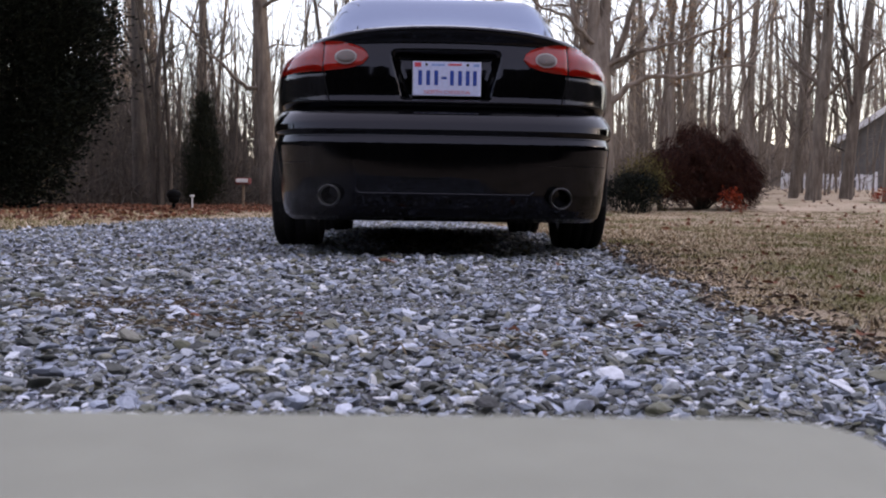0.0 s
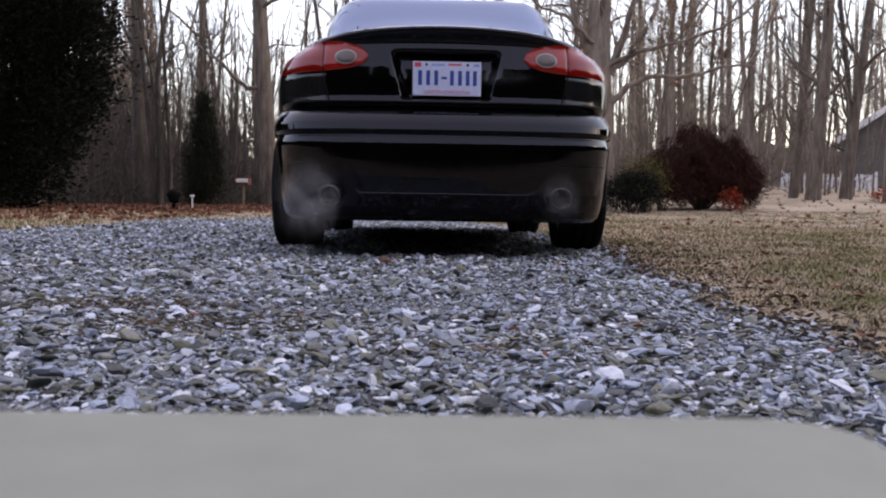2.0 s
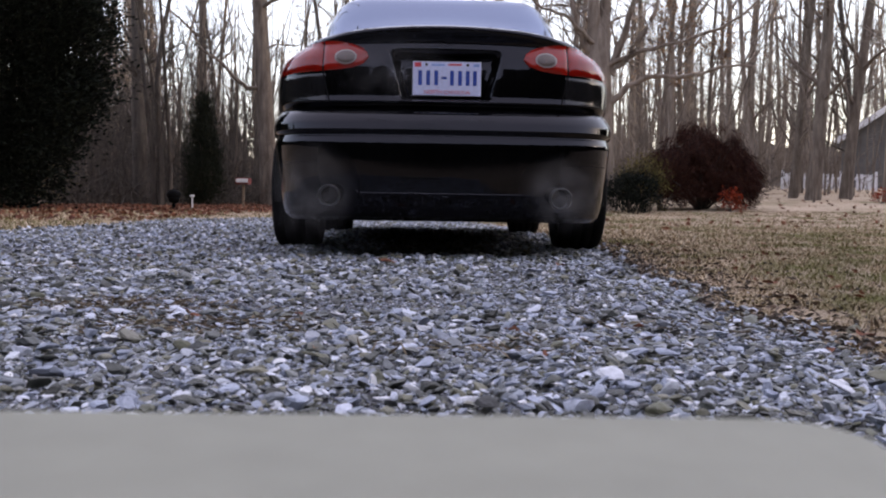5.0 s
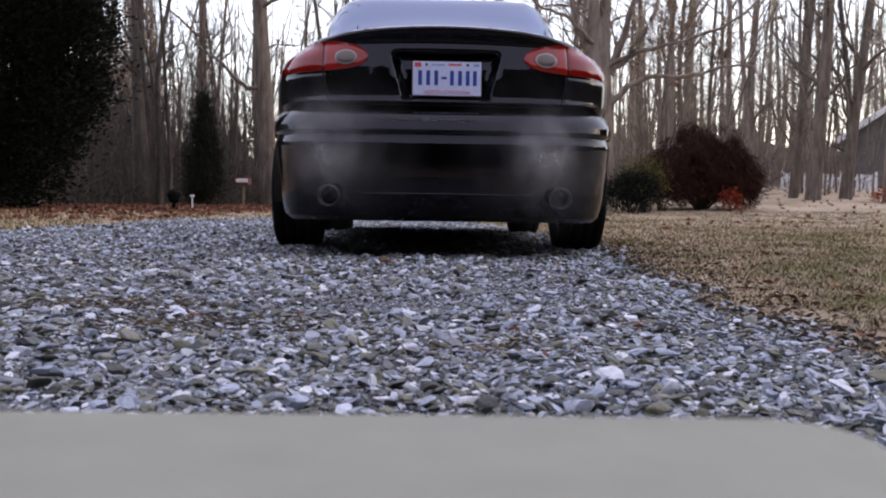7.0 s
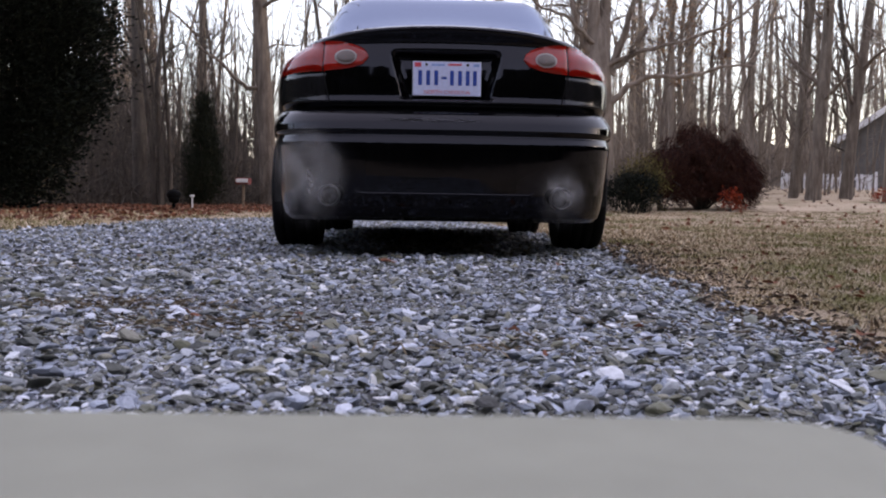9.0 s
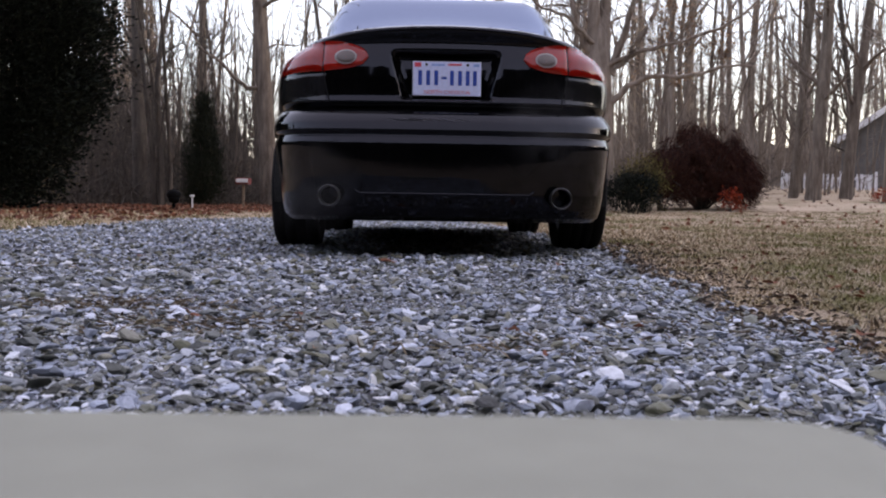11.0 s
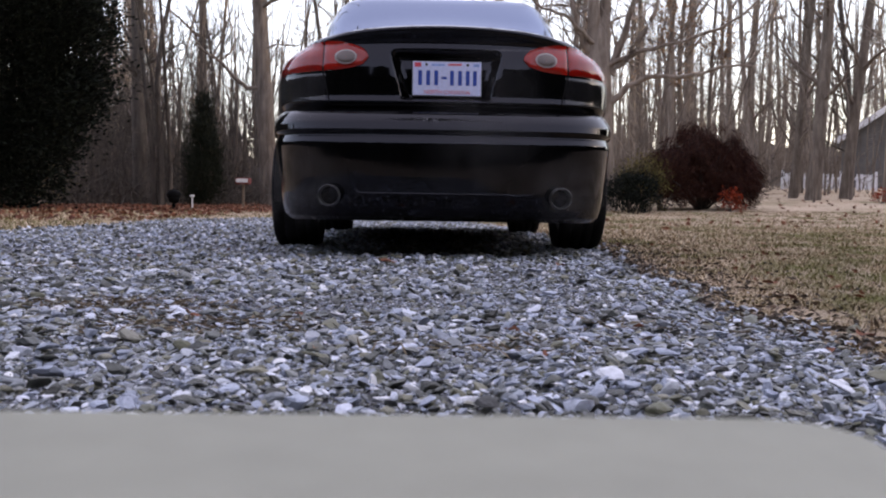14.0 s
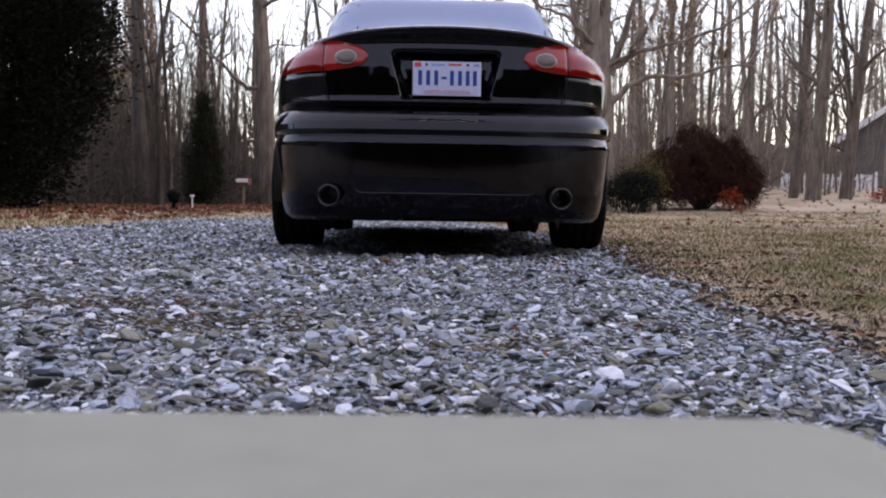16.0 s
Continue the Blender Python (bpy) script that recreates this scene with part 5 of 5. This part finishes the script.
def build_puffs():
    L, R = -0.5, 0.49
    seed = 0
    plan = [
        (-1, "faint", 0.20, [(0.0, -0.60, 0.33), (0.7, -0.62, 0.40), (1.6, -0.60, 0.36)]),
        (1, "faint", 0.17, [(0.1, 0.53, 0.31), (0.6, 0.54, 0.40), (0.9, 0.50, 0.55), (1.7, 0.35, 0.75)]),
        (1, "faint", 0.26, [(0.6, 0.46, 0.42), (1.0, 0.45, 0.56), (1.5, 0.2, 0.66), (2.1, 0.1, 0.85)]),
        (-1, "dense", 0.13, [(1.65, -0.52, 0.26), (1.85, -0.53, 0.25), (2.15, -0.57, 0.28), (2.5, -0.57, 0.31), (2.9, -0.58, 0.36), (3.3, -0.55, 0.44)]),
        (-1, "thin", 0.15, [(1.85, -0.54, 0.26), (2.1, -0.58, 0.27), (2.5, -0.58, 0.33), (3.0, -0.56, 0.36), (3.5, -0.53, 0.48)]),
        (1, "thin", 0.09, [(1.95, 0.48, 0.28), (2.15, 0.48, 0.29), (2.5, 0.49, 0.29), (2.9, 0.49, 0.34)]),
        (-1, "thin", 0.19, [(3.1, -0.54, 0.30), (3.4, -0.53, 0.35), (3.7, -0.52, 0.40), (4.0, -0.48, 0.45), (4.3, -0.38, 0.6), (4.9, -0.2, 0.85)]),
        (-1, "faint", 0.25, [(3.4, -0.55, 0.32), (3.8, -0.53, 0.38), (4.2, -0.44, 0.50), (4.7, -0.3, 0.75), (5.2, -0.2, 0.95)]),
        (1, "dense", 0.12, [(3.15, 0.48, 0.29), (3.3, 0.48, 0.33), (3.5, 0.44, 0.40), (3.7, 0.41, 0.46), (4.0, 0.35, 0.56)]),
        (1, "thin", 0.20, [(3.3, 0.47, 0.33), (3.6, 0.43, 0.40), (3.9, 0.38, 0.50), (4.2, 0.30, 0.58), (4.8, 0.15, 0.85)]),
        (1, "faint", 0.28, [(3.6, 0.45, 0.36), (4.0, 0.38, 0.50), (4.4, 0.2, 0.62), (5.0, 0.1, 0.95)]),
        (-1, "thin", 0.18, [(4.9, -0.54, 0.29), (5.2, -0.56, 0.34), (5.6, -0.52, 0.45), (6.1, -0.4, 0.65)]),
        (1, "thin", 0.16, [(5.0, 0.49, 0.30), (5.3, 0.47, 0.36), (5.7, 0.42, 0.50), (6.2, 0.3, 0.75)]),
        (-1, "dense", 0.17, [(6.0, -0.54, 0.30), (6.25, -0.58, 0.33), (6.5, -0.60, 0.36), (6.8, -0.53, 0.42), (7.1, -0.47, 0.52), (7.6, -0.3, 0.72)]),
        (-1, "thin", 0.21, [(6.3, -0.55, 0.32), (6.6, -0.55, 0.38), (6.95, -0.48, 0.46), (7.3, -0.35, 0.58), (7.8, -0.15, 0.75), (8.3, -0.1, 0.95)]),
        (1, "dense", 0.11, [(6.05, 0.50, 0.28), (6.25, 0.51, 0.29), (6.5, 0.49, 0.32), (6.75, 0.46, 0.38), (7.0, 0.44, 0.47), (7.4, 0.38, 0.6)]),
        (1, "dense", 0.14, [(6.2, 0.50, 0.28), (6.45, 0.48, 0.32), (6.8, 0.45, 0.40), (7.1, 0.36, 0.52), (7.5, 0.25, 0.6), (8.0, 0.1, 0.8)]),
        (1, "thin", 0.22, [(6.5, 0.47, 0.32), (6.9, 0.45, 0.40), (7.3, 0.40, 0.48), (7.7, 0.32, 0.56), (8.2, 0.15, 0.8)]),
        (1, "faint", 0.34, [(6.9, 0.42, 0.40), (7.3, 0.2, 0.56), (7.6, 0.05, 0.64), (8.0, 0.0, 0.72), (8.6, 0.0, 0.95)]),
        (-1, "faint", 0.34, [(6.9, -0.45, 0.42), (7.3, -0.3, 0.56), (7.6, -0.2, 0.62), (8.0, -0.15, 0.75), (8.6, -0.1, 0.95)]),
        (-1, "thin", 0.12, [(7.75, -0.52, 0.29), (7.95, -0.54, 0.30), (8.2, -0.56, 0.33), (8.5, -0.60, 0.36), (8.8, -0.62, 0.45)]),
        (-1, "dense", 0.15, [(7.95, -0.53, 0.30), (8.2, -0.56, 0.33), (8.45, -0.57, 0.32), (8.75, -0.58, 0.36), (9.05, -0.55, 0.40), (9.5, -0.45, 0.6)]),
        (-1, "dense", 0.16, [(8.35, -0.54, 0.29), (8.6, -0.57, 0.31), (8.9, -0.56, 0.35), (9.2, -0.54, 0.36), (9.7, -0.45, 0.5), (10.2, -0.3, 0.8)]),
        (1, "dense", 0.08, [(7.95, 0.49, 0.28), (8.2, 0.50, 0.28), (8.5, 0.51, 0.28), (8.8, 0.50, 0.30), (9.2, 0.49, 0.36)]),
        (1, "thin", 0.11, [(8.2, 0.49, 0.28), (8.5, 0.51, 0.29), (8.8, 0.48, 0.32), (9.1, 0.48, 0.28), (9.5, 0.46, 0.4)]),
        (1, "thin", 0.17, [(9.2, 0.48, 0.30), (9.5, 0.46, 0.38), (9.9, 0.38, 0.52), (10.5, 0.2, 0.8)]),
        (-1, "faint", 0.22, [(9.5, -0.54, 0.30), (9.9, -0.56, 0.38), (10.4, -0.56, 0.5), (11.0, -0.55, 0.7)]),
        (1, "faint", 0.20, [(9.9, 0.5, 0.30), (10.3, 0.5, 0.40), (10.8, 0.45, 0.55), (11.3, 0.4, 0.8)]),
        (-1, "faint", 0.20, [(10.9, -0.56, 0.31), (11.4, -0.58, 0.38), (11.9, -0.62, 0.43), (12.3, -0.72, 0.46), (12.9, -0.76, 0.62)]),
        (1, "faint", 0.17, [(11.2, 0.52, 0.30), (11.7, 0.53, 0.34), (12.2, 0.53, 0.40), (12.6, 0.5, 0.5)]),
        (1, "thin", 0.16, [(12.1, 0.49, 0.30), (12.5, 0.49, 0.36), (12.8, 0.46, 0.42), (13.1, 0.43, 0.50), (13.5, 0.38, 0.62)]),
        (1, "thin", 0.19, [(12.5, 0.49, 0.31), (12.8, 0.45, 0.40), (13.1, 0.42, 0.46), (13.45, 0.36, 0.56), (13.9, 0.3, 0.7)]),
        (1, "faint", 0.28, [(12.9, 0.45, 0.38), (13.3, 0.38, 0.54), (13.7, 0.32, 0.55), (14.1, 0.1, 0.62), (14.6, 0.0, 0.85)]),
        (-1, "faint", 0.26, [(12.6, -0.66, 0.36), (13.0, -0.72, 0.45), (13.4, -0.74, 0.60), (13.9, -0.74, 0.75), (14.4, -0.74, 0.95)]),
        (-1, "faint", 0.20, [(14.0, -0.62, 0.32), (14.6, -0.64, 0.42), (15.1, -0.62, 0.52), (15.6, -0.55, 0.7)]),
        (1, "faint", 0.17, [(14.0, 0.52, 0.31), (14.6, 0.54, 0.40), (15.1, 0.52, 0.5), (15.6, 0.5, 0.7)]),
        (1, "faint", 0.18, [(15.0, 0.5, 0.31), (15.5, 0.5, 0.42), (16.0, 0.46, 0.52)]),
        (-1, "faint", 0.18, [(15.0, -0.55, 0.31), (15.5, -0.57, 0.40), (16.0, -0.57, 0.48)]),
    ]
    for side, kind, radius, rows in plan:
        build_puff(side, kind, radius, rows, seed)
        seed += 1


build_puffs()
build_gravel(DRIVE)


# ---- what moves ----
def flat_turn(y, z):
    """The tilt of a layer of vapour that has flattened out, rising gently away from the car's tail."""
    return math.degrees(math.atan2(z - 0.264, y))


def motions():
    for ob, side, rows, seed in PUFFS:
        rng = np.random.default_rng(50 + seed)
        spin = float(rng.uniform(-25, 25))
        y0 = 3.93 - 0.012 * (seed % 7)
        rest = pose(side * 0.46, 4.48, 0.42, 0, 0, 0)
        keys = []
        t0 = rows[0][0]
        if t0 > 0.35:
            keys += [(0, rest), (t0 - 0.3, rest), (t0 - 0.12, pose(side * 0.49, 4.16, 0.30, 15, 0, 0))]
        for i, (t, x, z) in enumerate(rows):
            last = i == len(rows) - 1
            y = y0 - 0.03 * i
            if last and t < 16:
                # flattens into a level layer as it thins away
                keys.append((t, pose(x, y, z, flat_turn(y, z), 0, 0)))
            else:
                rx = 52 if i == 0 and t0 > 0.35 else 84
                keys.append((t, pose(x, y, z, rx, spin * 0.15 * i, 0)))
        if rows[-1][0] < 15.5:
            t, x, z = rows[-1]
            y = y0 - 0.03 * (len(rows) - 1)
            keys.append((min(t + 0.55, 15.9), pose(x, y, z + 1.5, flat_turn(y, z + 1.5), 0, 0)))
            keys.append((16, pose(x, y, z + 1.6 + 0.3 * (16 - t), flat_turn(y, z + 1.6 + 0.3 * (16 - t)), 0, 0)))
        elif rows[-1][0] < 16:
            keys.append((16, keys[-1][1]))
        if keys[0][0] > 0:
            keys.insert(0, (0, rest))
        walk(ob, keys)


motions()
